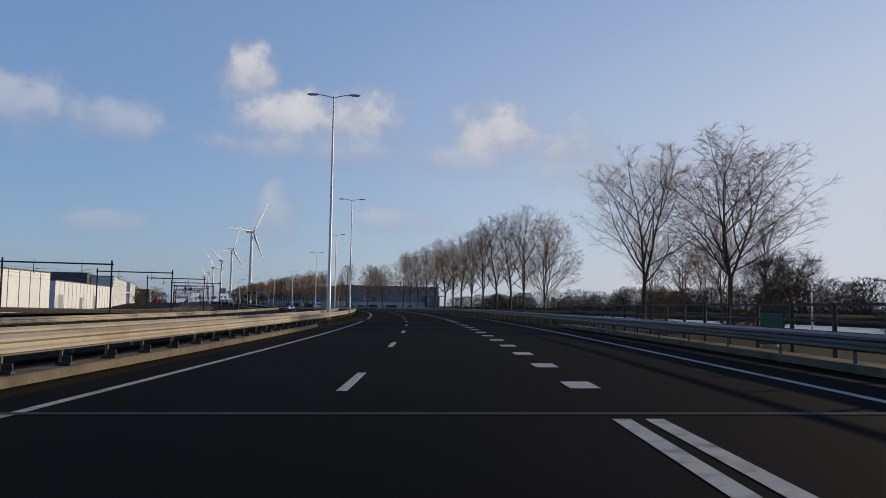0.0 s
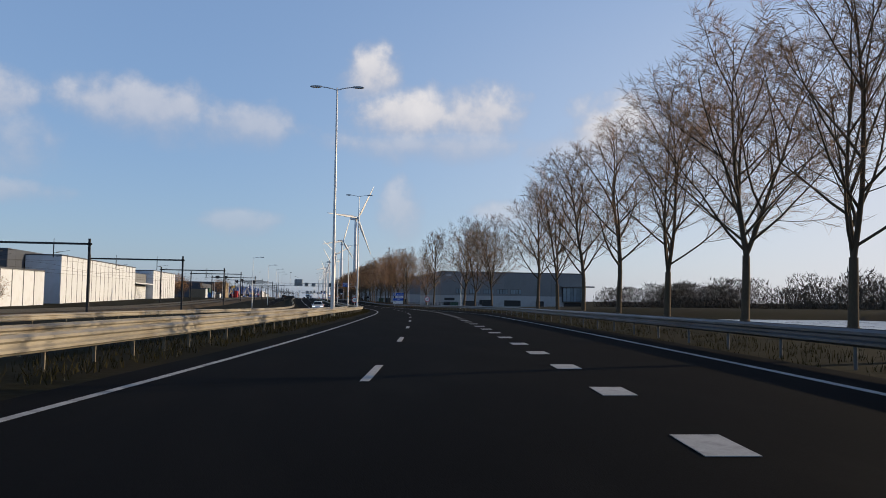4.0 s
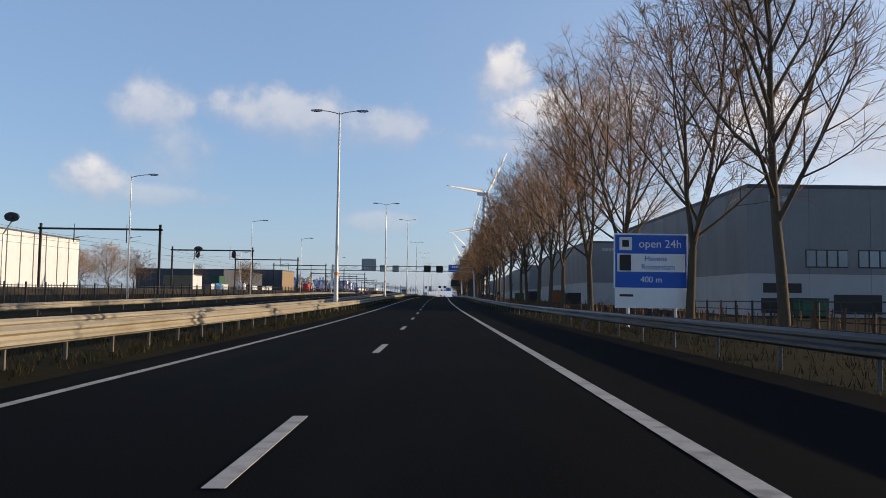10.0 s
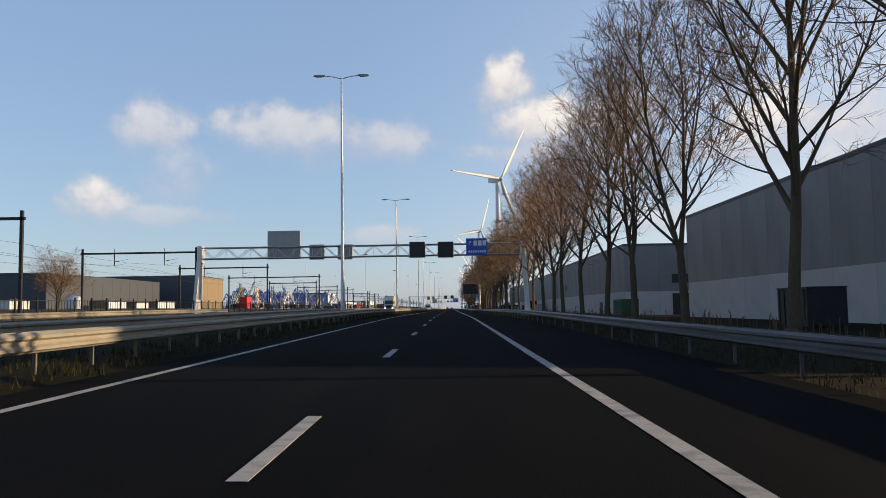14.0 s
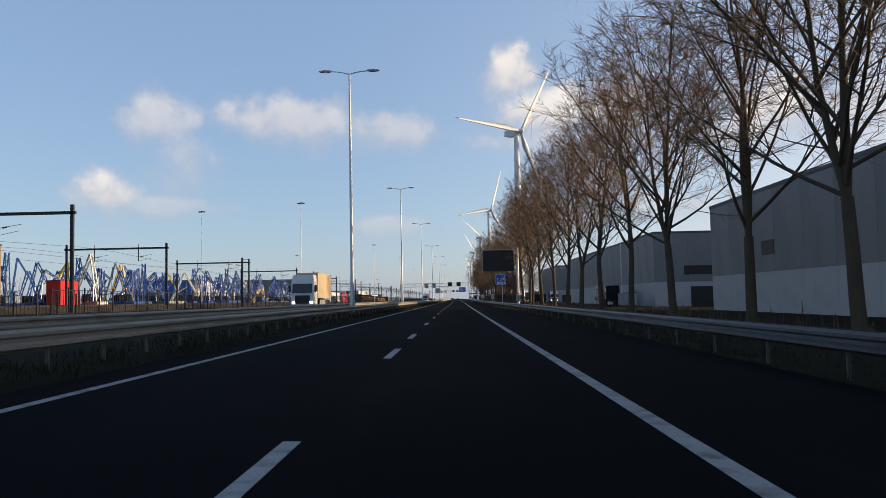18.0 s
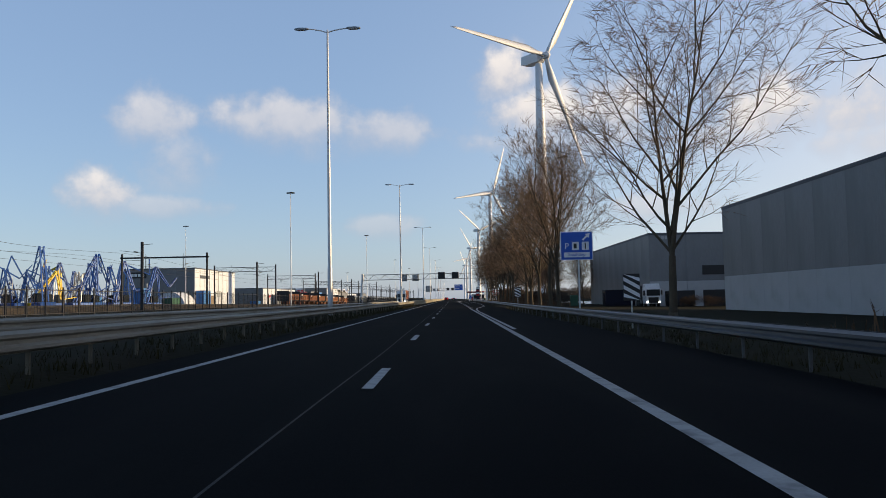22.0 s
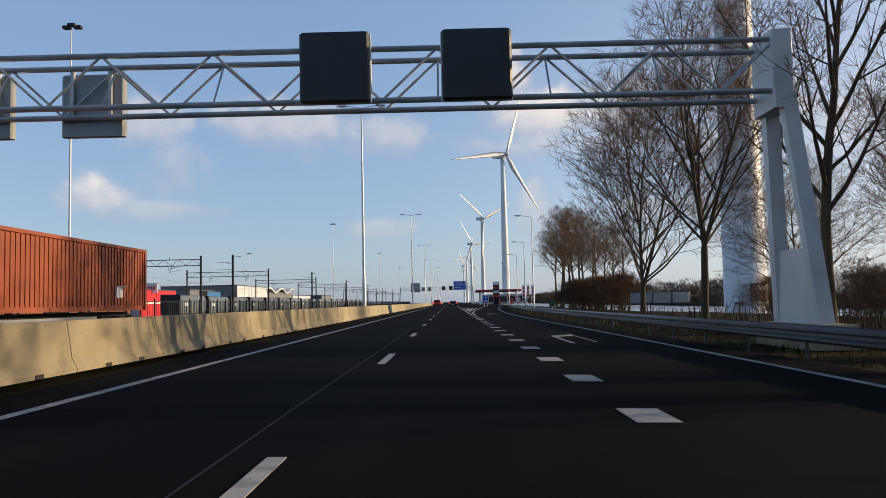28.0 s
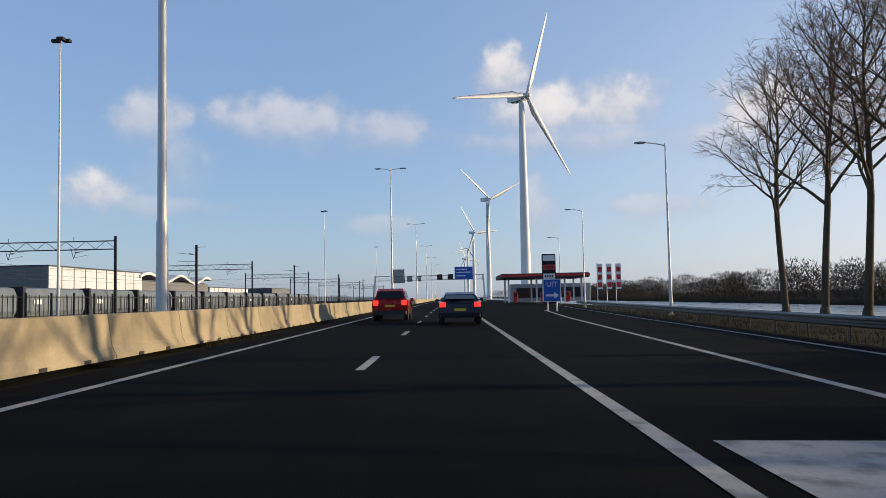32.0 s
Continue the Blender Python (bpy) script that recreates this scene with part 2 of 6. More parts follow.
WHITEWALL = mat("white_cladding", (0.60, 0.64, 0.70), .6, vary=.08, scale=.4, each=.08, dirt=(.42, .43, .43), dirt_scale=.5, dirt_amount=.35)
ROOFDARK = mat("dark_roof_sheet", (0.06, 0.068, 0.085), .55, vary=.2, scale=.5)
GLASS = mat("dark_window_glass", (0.02, 0.025, 0.03), .08, vary=.1, bump=0)
RUBBER = mat("black_rubber", (0.02, 0.02, 0.02), .8, vary=.2)
BLACKBOX = mat("black_display_box", (0.012, 0.013, 0.014), .45, vary=.2, bump=.02)
BOXBACK = mat("grey_sign_back", (0.30, 0.32, 0.33), .5, .4, vary=.15, scale=2)
BLUE = mat("blue_sign_sheet", (0.012, 0.10, 0.50), .4, vary=.08, scale=2, bump=0)
WHITE = mat("white_sign_sheet", (0.8, 0.8, 0.8), .45, vary=.05, bump=0)
REDSIGN = mat("red_sign_sheet", (0.55, 0.02, 0.025), .45, vary=.06, bump=0)
BLACK = mat("black_sign_sheet", (0.015, 0.015, 0.016), .5, vary=.05, bump=0)
ORANGE = mat("orange_paint", (0.75, 0.28, 0.02), .5, vary=.1)
TURBINE = mat("white_turbine_paint", (0.76, 0.77, 0.78), .45, vary=.05, scale=.2, fine=3, dirt=(.6, .6, .58), dirt_scale=.1, dirt_amount=.35, bump=.02)
REDCAR = mat("red_car_paint", (0.36, 0.012, 0.014), .25, .3, vary=.05, bump=0)
NAVYCAR = mat("dark_blue_car_paint", (0.012, 0.016, 0.035), .2, .4, vary=.05, bump=0)
WHITECAR = mat("white_car_paint", (0.75, 0.75, 0.75), .3, vary=.04, bump=0)
TAIL = mat("red_tail_light", (0.5, 0.01, 0.01), .2, bump=0, emit=(1, .03, .02, 1.6))
HEADLIGHT = mat("head_light", (0.8, 0.8, 0.85), .15, bump=0, emit=(1, .97, .9, 3.0))
CONTAINER = mat("orange_red_container_steel", (0.30, 0.072, 0.030), .55, .1, vary=.2, scale=.7, fine=10, dirt=(.16, .06, .035), dirt_scale=.8, dirt_amount=.6)
BEIGE = mat("beige_trailer_tarp", (0.50, 0.40, 0.27), .7, vary=.15, scale=.6, dirt=(.3, .23, .15), dirt_scale=.8)
BALLAST = mat("track_ballast", (0.065, 0.052, 0.036), .95, vary=.6, scale=2, fine=22, bump=1.0, spec=.1)
RUST = mat("rusty_steel", (0.22, 0.085, 0.035), .8, .2, vary=.4, scale=1.5, fine=12, dirt=(.08, .05, .035))
CRANEBLUE = mat("blue_crane_paint", (0.010, 0.075, 0.30), .5, .1, vary=.3, scale=1, dirt=(.10, .12, .16), dirt_scale=.8, each=.4)
BLUEHALL = mat("blue_cladding", (0.03, 0.16, 0.42), .55, vary=.12, scale=.3, dirt=(.1, .2, .4))
GREYWAGON = mat("grey_wagon_steel", (0.13, 0.165, 0.20), .6, .2, vary=.3, scale=.8, fine=9, dirt=(.22, .21, .19), dirt_scale=.7, each=.2)
GREEN = mat("green_container", (0.02, 0.085, 0.05), .6, vary=.2)
TAN = mat("tan_brick_wall", (0.24, 0.185, 0.12), .85, vary=.2, scale=1, fine=14)
YELLOW = mat("yellow_paint", (0.70, 0.48, 0.03), .5, vary=.1)
# The pale base colour stands in for sky reflected on ripples.
WATER = mat("canal_water", (0.22, 0.25, 0.27), .3, vary=.1, scale=.3, fine=1.5, bump=.35, stretch=(1, .5, 1))
KERBSTONE = mat("dark_stained_concrete", (0.13, 0.115, 0.085), .9, vary=.35, scale=.8, fine=14, bump=.4, dirt=(.05, .045, .035), dirt_scale=1.1, dirt_amount=.7, spec=.1)

# ---- the plan: places are given by s, the metres along the road, and u, the metres to the right of the lane line ----
KNOT_Y = [-160, *range(-140, 500, 20), 3200]
KNOT_X = [-103.9, -97.26, -90.64, -84.01, -77.39, -70.77, -64.14, -57.52, -50.87, -44.18, -37.88, -32.09, -26.72, -21.85, -17.53, -13.8, -10.75, -8.0, -5.45, -3.25, -1.6, -.37, .46, .94, 1.17, 1.17, 1.0, .75, .47, .23, .07, 0, 0, 0]
# the road's height: it sags by a metre where it passes the first warehouses
SAG_Y = [-160, 64, 128, 194, 261, 327, 360, 393, 458, 523, 3200]
SAG_Z = [-.08, -.06, .05, -.15, -.59, -1.0, -1.02, -.91, -.4, 0, 0]
# the road's crossfall in degrees: the left edge is low in the curve, the right edge on the straight
TILT_S = [-160, 180, 240, 305, 330, 376, 420, 480, 560, 3200]
TILT = [.8, .8, 1.3, 1.3, .8, -.1, -.7, -1.1, -1.25, -1.25]
cy = np.arange(-160, 3200, 1.0)
cx = np.interp(cy, KNOT_Y, KNOT_X)
kernel = np.hanning(41) / np.hanning(41).sum()
cx[20:-20] = np.convolve(cx, kernel, "valid")
cs = np.r_[0, np.cumsum(np.hypot(np.diff(cx), np.diff(cy)))]
cs += 500 - cs[660]
cz = np.interp(cy, SAG_Y, SAG_Z)
cz[20:-20] = np.convolve(cz, kernel, "valid")


def heading(s):
    """The road's turn to the left of +y at s, in degrees."""
    x0, y0 = np.interp(s - 2, cs, cx), np.interp(s - 2, cs, cy)
    x1, y1 = np.interp(s + 2, cs, cx), np.interp(s + 2, cs, cy)
    return math.degrees(math.atan2(-(x1 - x0), y1 - y0))


def crossfall(s, u):
    """How far the road and its verges lie above the lane line at u."""
    return max(-20.0, min(40.0, u)) * math.tan(radians(float(np.interp(s, TILT_S, TILT))))


def place(s, u, z=0.0):
    a = radians(heading(s))
    return Vector((np.interp(s, cs, cx) + u * math.cos(a), np.interp(s, cs, cy) + u * math.sin(a), z + np.interp(s, cs, cz) + crossfall(s, u)))


def at_road(s, u, z=0.0, turn=0.0):
    p = place(s, u, z)
    return pose(p.x, p.y, p.z, 0, 0, heading(s) + turn)


def on_road(s, u, length, z=0.0):
    """A pose for a flat piece that lies on the road and follows its slope."""
    p, q = place(s, u, z), place(s + length, u, z)
    return pose(p.x, p.y, p.z, math.degrees(math.atan2(q.z - p.z, length)), -float(np.interp(s, TILT_S, TILT)), heading(s + length / 2))


class Shape:
    """Collects the vertices and faces of one mesh."""

    def __init__(self):
        self.v, self.f = [], []

    def add(self, verts, faces):
        k = len(self.v)
        self.v += [tuple(p) for p in verts]
        self.f += [tuple(i + k for i in f) for f in faces]
        return self

    def box(self, lo, hi, cut=0.0):
        (x0, y0, z0), (x1, y1, z1) = lo, hi
        if not cut:
            v = [(x, y, z) for z in (z0, z1) for y in (y0, y1) for x in (x0, x1)]
            return self.add(v, [(0, 2, 3, 1), (4, 5, 7, 6), (0, 1, 5, 4), (2, 6, 7, 3), (0, 4, 6, 2), (1, 3, 7, 5)])
        c = cut
        ring = [(x0 + c, y0), (x1 - c, y0), (x1, y0 + c), (x1, y1 - c), (x1 - c, y1), (x0 + c, y1), (x0, y1 - c), (x0, y0 + c)]
        mx, my = (x0 + x1) / 2, (y0 + y1) / 2
        inner = [(mx + (x - mx) * (1 - 2 * c / max(x1 - x0, .01)), my + (y - my) * (1 - 2 * c / max(y1 - y0, .01))) for x, y in ring]
        return self.loft([[(x, y, z0 + c * 0) for x, y in ring], [(x, y, z1 - c) for x, y in ring], [(x, y, z1) for x, y in inner]])

    def loft(self, rings, closed=True, caps=True):
        n, k = len(rings[0]), len(self.v)
        self.v += [tuple(p) for r in rings for p in r]
        m = n if closed else n - 1
        for a in range(len(rings) - 1):
            for i in range(m):
                j = (i + 1) % n
                self.f.append((k + a * n + i, k + a * n + j, k + (a + 1) * n + j, k + (a + 1) * n + i))
        if caps and closed:
            self.f += [tuple(k + i for i in reversed(range(n))), tuple(k + (len(rings) - 1) * n + i for i in range(n))]
        return self

    def tube(self, p0, p1, r0, r1=None, n=8, caps=True):
        r1 = r0 if r1 is None else r1
        p0, p1 = Vector(p0), Vector(p1)
        d = (p1 - p0).normalized()
        a = d.orthogonal().normalized()
        b = d.cross(a)
        rings = [[p + r * (math.cos(t) * a + math.sin(t) * b) for t in (2 * math.pi * i / n for i in range(n))] for p, r in ((p0, r0), (p1, r1))]
        return self.loft(rings, caps=caps)

    def beam(self, p0, p1, w, h=None):
        """A square bar from p0 to p1."""
        return self.tube(p0, p1, w * .71, n=4)

    def revolve(self, outline, n=16, at=(0, 0, 0)):
        return self.loft([[(at[0] + r * math.cos(2 * math.pi * i / n), at[1] + r * math.sin(2 * math.pi * i / n), at[2] + z) for i in range(n)] for r, z in outline])

    def mesh(self, name, smooth=False):
        me = bpy.data.meshes.new(name)
        me.from_pydata(self.v, [], self.f)
        if smooth:
            me.shade_smooth()
        me.update()
        return me


def part(name, shape, material, parent=None, label="", smooth=False, m=None):
    """Links a shape (or a mesh that is shared) as one mesh object under a thing or under a part."""
    me = shape.mesh(name, smooth) if isinstance(shape, Shape) else shape
    if not me.materials:
        me.materials.append(material)
    ob = new(name, me)
    ob.parent = parent
    if m is not None:
        ob.matrix_basis = m
    if label:
        ob["label"] = label
    return ob


def thing(name, label, category, group="", kind="", m=None):
    ob = tagged(new(name), label, category, group, kind)
    if m is not None:
        ob.matrix_basis = m
    return ob


def strip(s0, s1, left, right, z, step=5.0, skirt=0.0):
    """A band along the road between two offsets (numbers or functions of s)."""
    g = Shape()
    n = max(2, int(math.ceil((s1 - s0) / step)) + 1)
    rows = []
    for s in np.linspace(s0, s1, n):
        a = left(s) if callable(left) else left
        b = right(s) if callable(right) else right
        row = [place(s, a, z), place(s, b, z)]
        if skirt:
            row = [place(s, a - .02, z - skirt)] + row + [place(s, b + .02, z - skirt)]
        rows.append(row)
    return g.loft(rows, closed=False)


def sweep(s0, s1, offset, profile, step=4.0, closed=True):
    """A profile (u, z) drawn along the road at the given offset."""
    g = Shape()
    n = max(2, int(math.ceil((s1 - s0) / step)) + 1)
    rings = []
    for s in np.linspace(s0, s1, n):
        o = offset(s) if callable(offset) else offset
        rings.append([place(s, o + du, z) for du, z in profile])
    return g.loft(rings, closed=closed)


def ramp(*pairs):
    xs, ys = [p[0] for p in pairs], [p[1] for p in pairs]
    return lambda s: float(np.interp(s, xs, ys))


# edges of the carriageways
right_line = ramp((269, 3.42), (330, 3.42), (400, 3.37), (480, 3.31), (580, 3.26), (640, 3.19), (690, 3.2), (730, 3.26), (800, 3.26), (900, 3.31), (3200, 3.31))
left_line = ramp((-200, -3.38), (300, -3.38), (400, -3.45), (500, -3.48), (600, -3.40), (680, -3.35), (800, -3.32), (900, -3.28), (3200, -3.27))
rail_l = ramp((-200, -5.4), (44, -5.4), (200, -5.5), (320, -5.3), (380, -5.1), (850, -5.0))
edge_line_r = ramp((-200, 7.0), (200, 7.0), (269, 3.42), (700, 3.42), (748, 3.55), (790, 3.56), (803, 3.78), (812, 4.15), (838, 6.1), (862, 6.7), (880, 7.1), (928, 7.35), (950, 7.3), (980, 7.05), (1000, 7.3), (1031.2, 8.5), (1060.7, 10.2), (1073, 11.1), (1097.9, 12.7), (1131.9, 15.2), (1171.9, 18.2))
asphalt_r = lambda s: edge_line_r(s) + (1.2 if s < 200 or 838 < s else 3.4)  # noqa: E731
rail_r = ramp((-200, 9.2), (80, 9.1), (200, 8.9), (270, 7.5), (340, 7.4), (780, 7.3), (838, 8.1), (895, 8.6), (960, 8.5), (988.3, 8.6), (1031.2, 10.4), (1076.4, 13.2), (1111.9, 16), (1171.9, 21))
opp_c = ramp((-200, -12.2), (330, -12.2), (480, -14.2), (600, -15.0), (720, -14.5), (880, -11.6), (3200, -11.4))

# ---- ground, water, road ----


def canal(x, y):
    """How deep the ground lies at a place: the two canal basins beside the road."""
    i = min(max(int(y + 160), 0), len(cx) - 1)
    off = x - cx[i]
    wet = 0.0
    if y < 235:
        wet = min((off - 21) / 5, (70 - off) / 6, (235 - y) / 10)
    elif y > 925:
        wet = min((off - 28.7 - 10 * max(0, min(1, (1035 - y) / 40))) / 4, (80 - off) / 6, (y - 925) / 20)
    return (2.6 if y < 500 else 5.0) * max(0.0, min(1.0, wet))


def ground_z(x, y):
    """The height of the grass: it follows the road's sag and crossfall, and levels out towards the railway."""
    off = x - float(np.interp(y, cy, cx))
    z = crossfall(y, off) + .17 * float(np.interp(off, [-10, -7.5, -5.2, -4.4], [0, 1, 1, 0])) * float(44 < y < 850)
    far = float(np.interp(y, [0, 280, 400, 550, 820, 950, 1040, 1400], [-1.3, -1.2, 0, .8, .6, -.4, -1.3, -1.4]))
    z += (far - z) * float(np.interp(off, [-34, -20], [1, 0]))
    return -.06 + z + float(np.interp(y, cy, cz)) * float(np.interp(off, [-34, -20], [0, 1])) - canal(x, y)


gx_ = np.r_[-4500, -2500, -1200, -600, -300, -180, np.arange(-140, -28, 8.0), np.arange(-28, -10, 3.0), -9.5, -8, -6.5, -5.3, -4.4, -3, 0, 3, np.arange(6, 60, 3.0), np.arange(60, 140, 6.0), 180, 300, 600, 1200, 2500, 4500]
gy_ = np.r_[-3000, -1200, -500, -250, np.arange(-160, 1500, 8.0), 1600, 1800, 2100, 2500, 3200, 4800]
ground = Shape()
ground.v = [(float(x), float(y), ground_z(x, y) + .03 * noise.noise((x * .1, y * .1, 0)) - .03) for y in gy_ for x in gx_]
w = len(gx_)
ground.f = [(j * w + i, j * w + i + 1, (j + 1) * w + i + 1, (j + 1) * w + i) for j in range(len(gy_) - 1) for i in range(w - 1)]
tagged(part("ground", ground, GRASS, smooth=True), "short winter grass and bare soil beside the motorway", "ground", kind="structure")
water = Shape().loft([[(float(np.interp(y, cy, cx)) + 17, y, -1.0), (float(np.interp(y, cy, cx)) + 78, y, -1.0)] for y in (-150.0, -100.0, -50.0, 0.0, 50.0, 100.0, 150.0, 200.0, 245.0)], closed=False)
tagged(part("water", water, WATER), "calm pale canal water beside the motorway verge", "water", kind="structure")
water2 = Shape().add([(20, 915, -2.0), (90, 915, -2.0), (90, 3000, -2.0), (20, 3000, -2.0)], [(0, 1, 2, 3)])
tagged(part("water", water2, WATER), "calm pale canal water behind bare trees", "water", kind="structure")

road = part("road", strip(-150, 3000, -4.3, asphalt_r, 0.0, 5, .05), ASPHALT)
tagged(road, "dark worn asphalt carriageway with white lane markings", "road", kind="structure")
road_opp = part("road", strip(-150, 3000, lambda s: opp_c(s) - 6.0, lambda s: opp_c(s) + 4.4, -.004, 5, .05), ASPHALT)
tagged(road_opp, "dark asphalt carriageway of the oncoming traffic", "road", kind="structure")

Z = 0.006
part("edge_line", strip(-150, 3000, lambda s: left_line(s) - .08, lambda s: left_line(s) + .08, Z), PAINT, road)
part("edge_line", strip(-150, 269, lambda s: edge_line_r(s) - .08, lambda s: edge_line_r(s) + .08, Z, 3), PAINT, road)
part("edge_line", strip(269, 811, lambda s: right_line(s) - .10, lambda s: right_line(s) + .10, Z), PAINT, road)
part("edge_line", strip(748, 1171.9, lambda s: edge_line_r(s) - .09, lambda s: edge_line_r(s) + .09, Z, 3), PAINT, road)
for o in (-6.4 + 3.0, 3.2):
    part("edge_line", strip(-150, 3000, lambda s: opp_c(s) + o - .08, lambda s: opp_c(s) + o + .08, Z), PAINT, road_opp)
# the sealed joint that runs beside the lane line
part("joint_seam", strip(655, 1010, lambda s: -.42 + .015 * math.sin(s * .31), lambda s: -.395 + .015 * math.sin(s * .31), Z - .002, 1.5), SEAL, road)

dash = Shape().box((-.075, 0, 0), (.075, 3.0, .006)).mesh("lane_dash")
DASH_PHASE = 7.75
lane_shift = ramp((190, 0), (226, .1), (245, .1), (300, .06), (340, 0), (580, 0), (625, -.09), (690, -.08), (725, 0))
for k in range(-10, 180):
    s = 12 * k + DASH_PHASE + (4.3 if 530 < 12 * k + DASH_PHASE < 603 else 0)
    part("lane_dash", dash, PAINT, road, m=on_road(s, lane_shift(s), 3, .003))
for k in range(0, 95):
    s = 12 * k
    part("lane_dash", dash, PAINT, road_opp, m=on_road(s, opp_c(s) - .1, 3, .002))
block = Shape().box((-.225, 0, 0), (.225, 1.0, .006)).mesh("merge_block")
for k in range(0, 65):
    s = 8.1 + 3.93 * k if k < 32 else 133.86 + 4.0 * (k - 32)
    part("merge_block", block, PAINT, road, m=on_road(s, 3.52 + lane_shift(s), 1, .003))
for k in range(0, 43):
    s = 813.2 + 3.965 * k if k < 24 else 908.4 + 4.02 * (k - 24)
    part("merge_block", block, PAINT, road, m=on_road(s, 3.44 if s < 910 else 3.37, 1, .003))
# solid pair that closes the merge lane behind the start
part("edge_line", strip(-60, 5.0, 3.22, 3.42, Z), PAINT, road)
part("edge_line", strip(-60, 5.0, 3.57, 3.77, Z), PAINT, road)
# gore before the exit ramp: two lines that part, and the white area between them
part("edge_line", strip(986, 3000, lambda s: right_line(s) - .11, lambda s: right_line(s) + .08, Z), PAINT, road)
gore_r = ramp((986, 3.58), (1000.8, 3.70), (1021.3, 4.6), (1039, 5.6), (1060.7, 6.8), (1097.9, 8.6), (1131.9, 11.0))
part("edge_line", strip(986, 1126.9, lambda s: gore_r(s) - .1, lambda s: gore_r(s) + .1, Z, 3), PAINT, road)
part("gore_paint", strip(1008.8, 1057.4, lambda s: right_line(s) + .38, lambda s: max(gore_r(s) - .45, right_line(s) + .43), Z, 2), PAINT, road)
# arrows of the exit lane
arrow = Shape().add([(-.06, 0, 0), (.06, 0, 0), (.07, 4.2, 0), (.11, 4.16, 0), (.73, 4.89, 0), (.87, 6.09, 0), (-.04, 4.96, 0), (-.06, 4.3, 0)], [(0, 1, 2, 7), (2, 3, 4, 5, 6, 7)])
arrow.add([(.75, .8, 0), (.82, .8, 0), (.80, 6.7, 0), (.76, 6.7, 0)], [(0, 1, 2, 3)])
arrow_mesh = arrow.mesh("arrow_marking")
for s, u in ((888.0, 4.85), (939.2, 4.85), (990.6, 5.03)):
    part("arrow_marking", arrow_mesh, PAINT, road, m=on_road(s, u, 6, .008))
# expansion joints at both ends of the viaduct
for s in (5.4, 40.1):
    part("expansion_joint", strip(s - .09, s + .09, -5.3, 8.6, Z + .003, .2), SEAL, road)

# ---- guardrails ----
WAVE = [(0, .42), (.03, .45), (.08, .47), (.08, .52), (.02, .56), (.02, .62), (.08, .66), (.08, .71), (.03, .74), (0, .76), (-.012, .76), (.006, .70), (.006, .48), (-.012, .42)]
post_meshes = {m.name: Shape().box((-.032, -.022, -.3), (.032, .022, .70), .006).mesh("post") for m in (RAILZINC, SHADERAIL)}
POSTSTEEL = mat("dull_post_steel", (0.17, 0.15, 0.115), .7, .2, vary=.3, scale=2, fine=20, dirt=(.08, .07, .05), dirt_scale=3, dirt_amount=.6, bump=.05, spec=.3)


def guardrail(label, s0, s1, offset, side, posts=True, gap=4.0, wide=1, drop=0.0, tall=1.0, steel=None):
    """side: 1 where the rail's face looks to the right, -1 to the left."""
    ob = thing("guardrail", label, "guardrail", kind="structure")
    steel = steel or RAILZINC
    wave = [(a * tall, .76 - drop - (.76 - b) * tall) for a, b in WAVE]
    part("beam", sweep(s0, s1, offset, [(side * a, b) for a, b in wave][::1 if side > 0 else -1], 4), steel, ob)
    part("beam", sweep(s0, s1, lambda s: (offset(s) if callable(offset) else offset) - side * .24, [(-side * a, b) for a, b in wave][::-1 if side > 0 else 1], 4), steel, ob) if wide else None
    s = s0 + 1
    while posts and s < s1:
        o = offset(s) if callable(offset) else offset
        part("post", post_meshes[steel.name], POSTSTEEL if steel is RAILZINC else steel, ob, m=at_road(s, o - side * .12, -drop))
        s += gap
    return ob


guardrail("weathered steel guardrail on the concrete kerb of the viaduct", -40, 44, rail_l, 1, gap=2.0, drop=.02, tall=.95)
for s0, s1, low in ((44, 846, .04),):
    guardrail("weathered double steel guardrail on the grass median", s0, s1, rail_l, 1, gap=2.0, drop=low, tall=.95)
for s0, s1, low in ((-40, 340, .03), (340, 846, .06)):
    guardrail("weathered steel guardrail of the oncoming carriageway", s0, s1, lambda s: min(opp_c(s) + 5.0, rail_l(s) - 2.5), 1, gap=4, drop=low)
guardrail("steel guardrail at the far edge of the oncoming carriageway", -40, 540, lambda s: opp_c(s) - 7.2, 1, gap=4, drop=.14)
# The right rail takes the dark steel, its unlit face being coloured in.
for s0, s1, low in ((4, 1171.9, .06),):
    guardrail("steel guardrail in shade-dark grey on the right verge in front of trees", s0, s1, rail_r, -1, gap=3.2, drop=low, steel=SHADERAIL)

# the viaduct: concrete kerbs under both guardrails, foot brackets and a steel railing on the outside
for label, off in (("low stained concrete kerb under the median guardrail", -5.5), ("low concrete kerb under the guardrail of the viaduct", 9.45)):
    kerb = part("kerb", sweep(-40, 43.2, off, [(.30, -.05), (.30, .09), (.26, .12), (-.30, .12), (-.30, -.05)], 2), KERBSTONE)
    tagged(kerb, label, "kerb", kind="structure")
foot_bracket = Shape().box((-.14, -.09, .13), (.16, .09, .18), .01).box((-.02, -.02, .17), (.14, .02, .30)).mesh("foot_bracket")
brackets = thing("guardrail_feet", "dark steel feet of the guardrail posts on the concrete kerb", "guardrail", kind="structure")
for k in range(42):
    part("foot_bracket", foot_bracket, DARKSTEEL, brackets, m=at_road(-40 + 2.0 * k + 1, -5.46))
railing = thing("bridge_railing", "dark steel railing at the edge of the viaduct", "railing", kind="structure")
rail_post = Shape().box((-.04, -.05, -.2), (.04, .05, 1.28), .01).mesh("post")
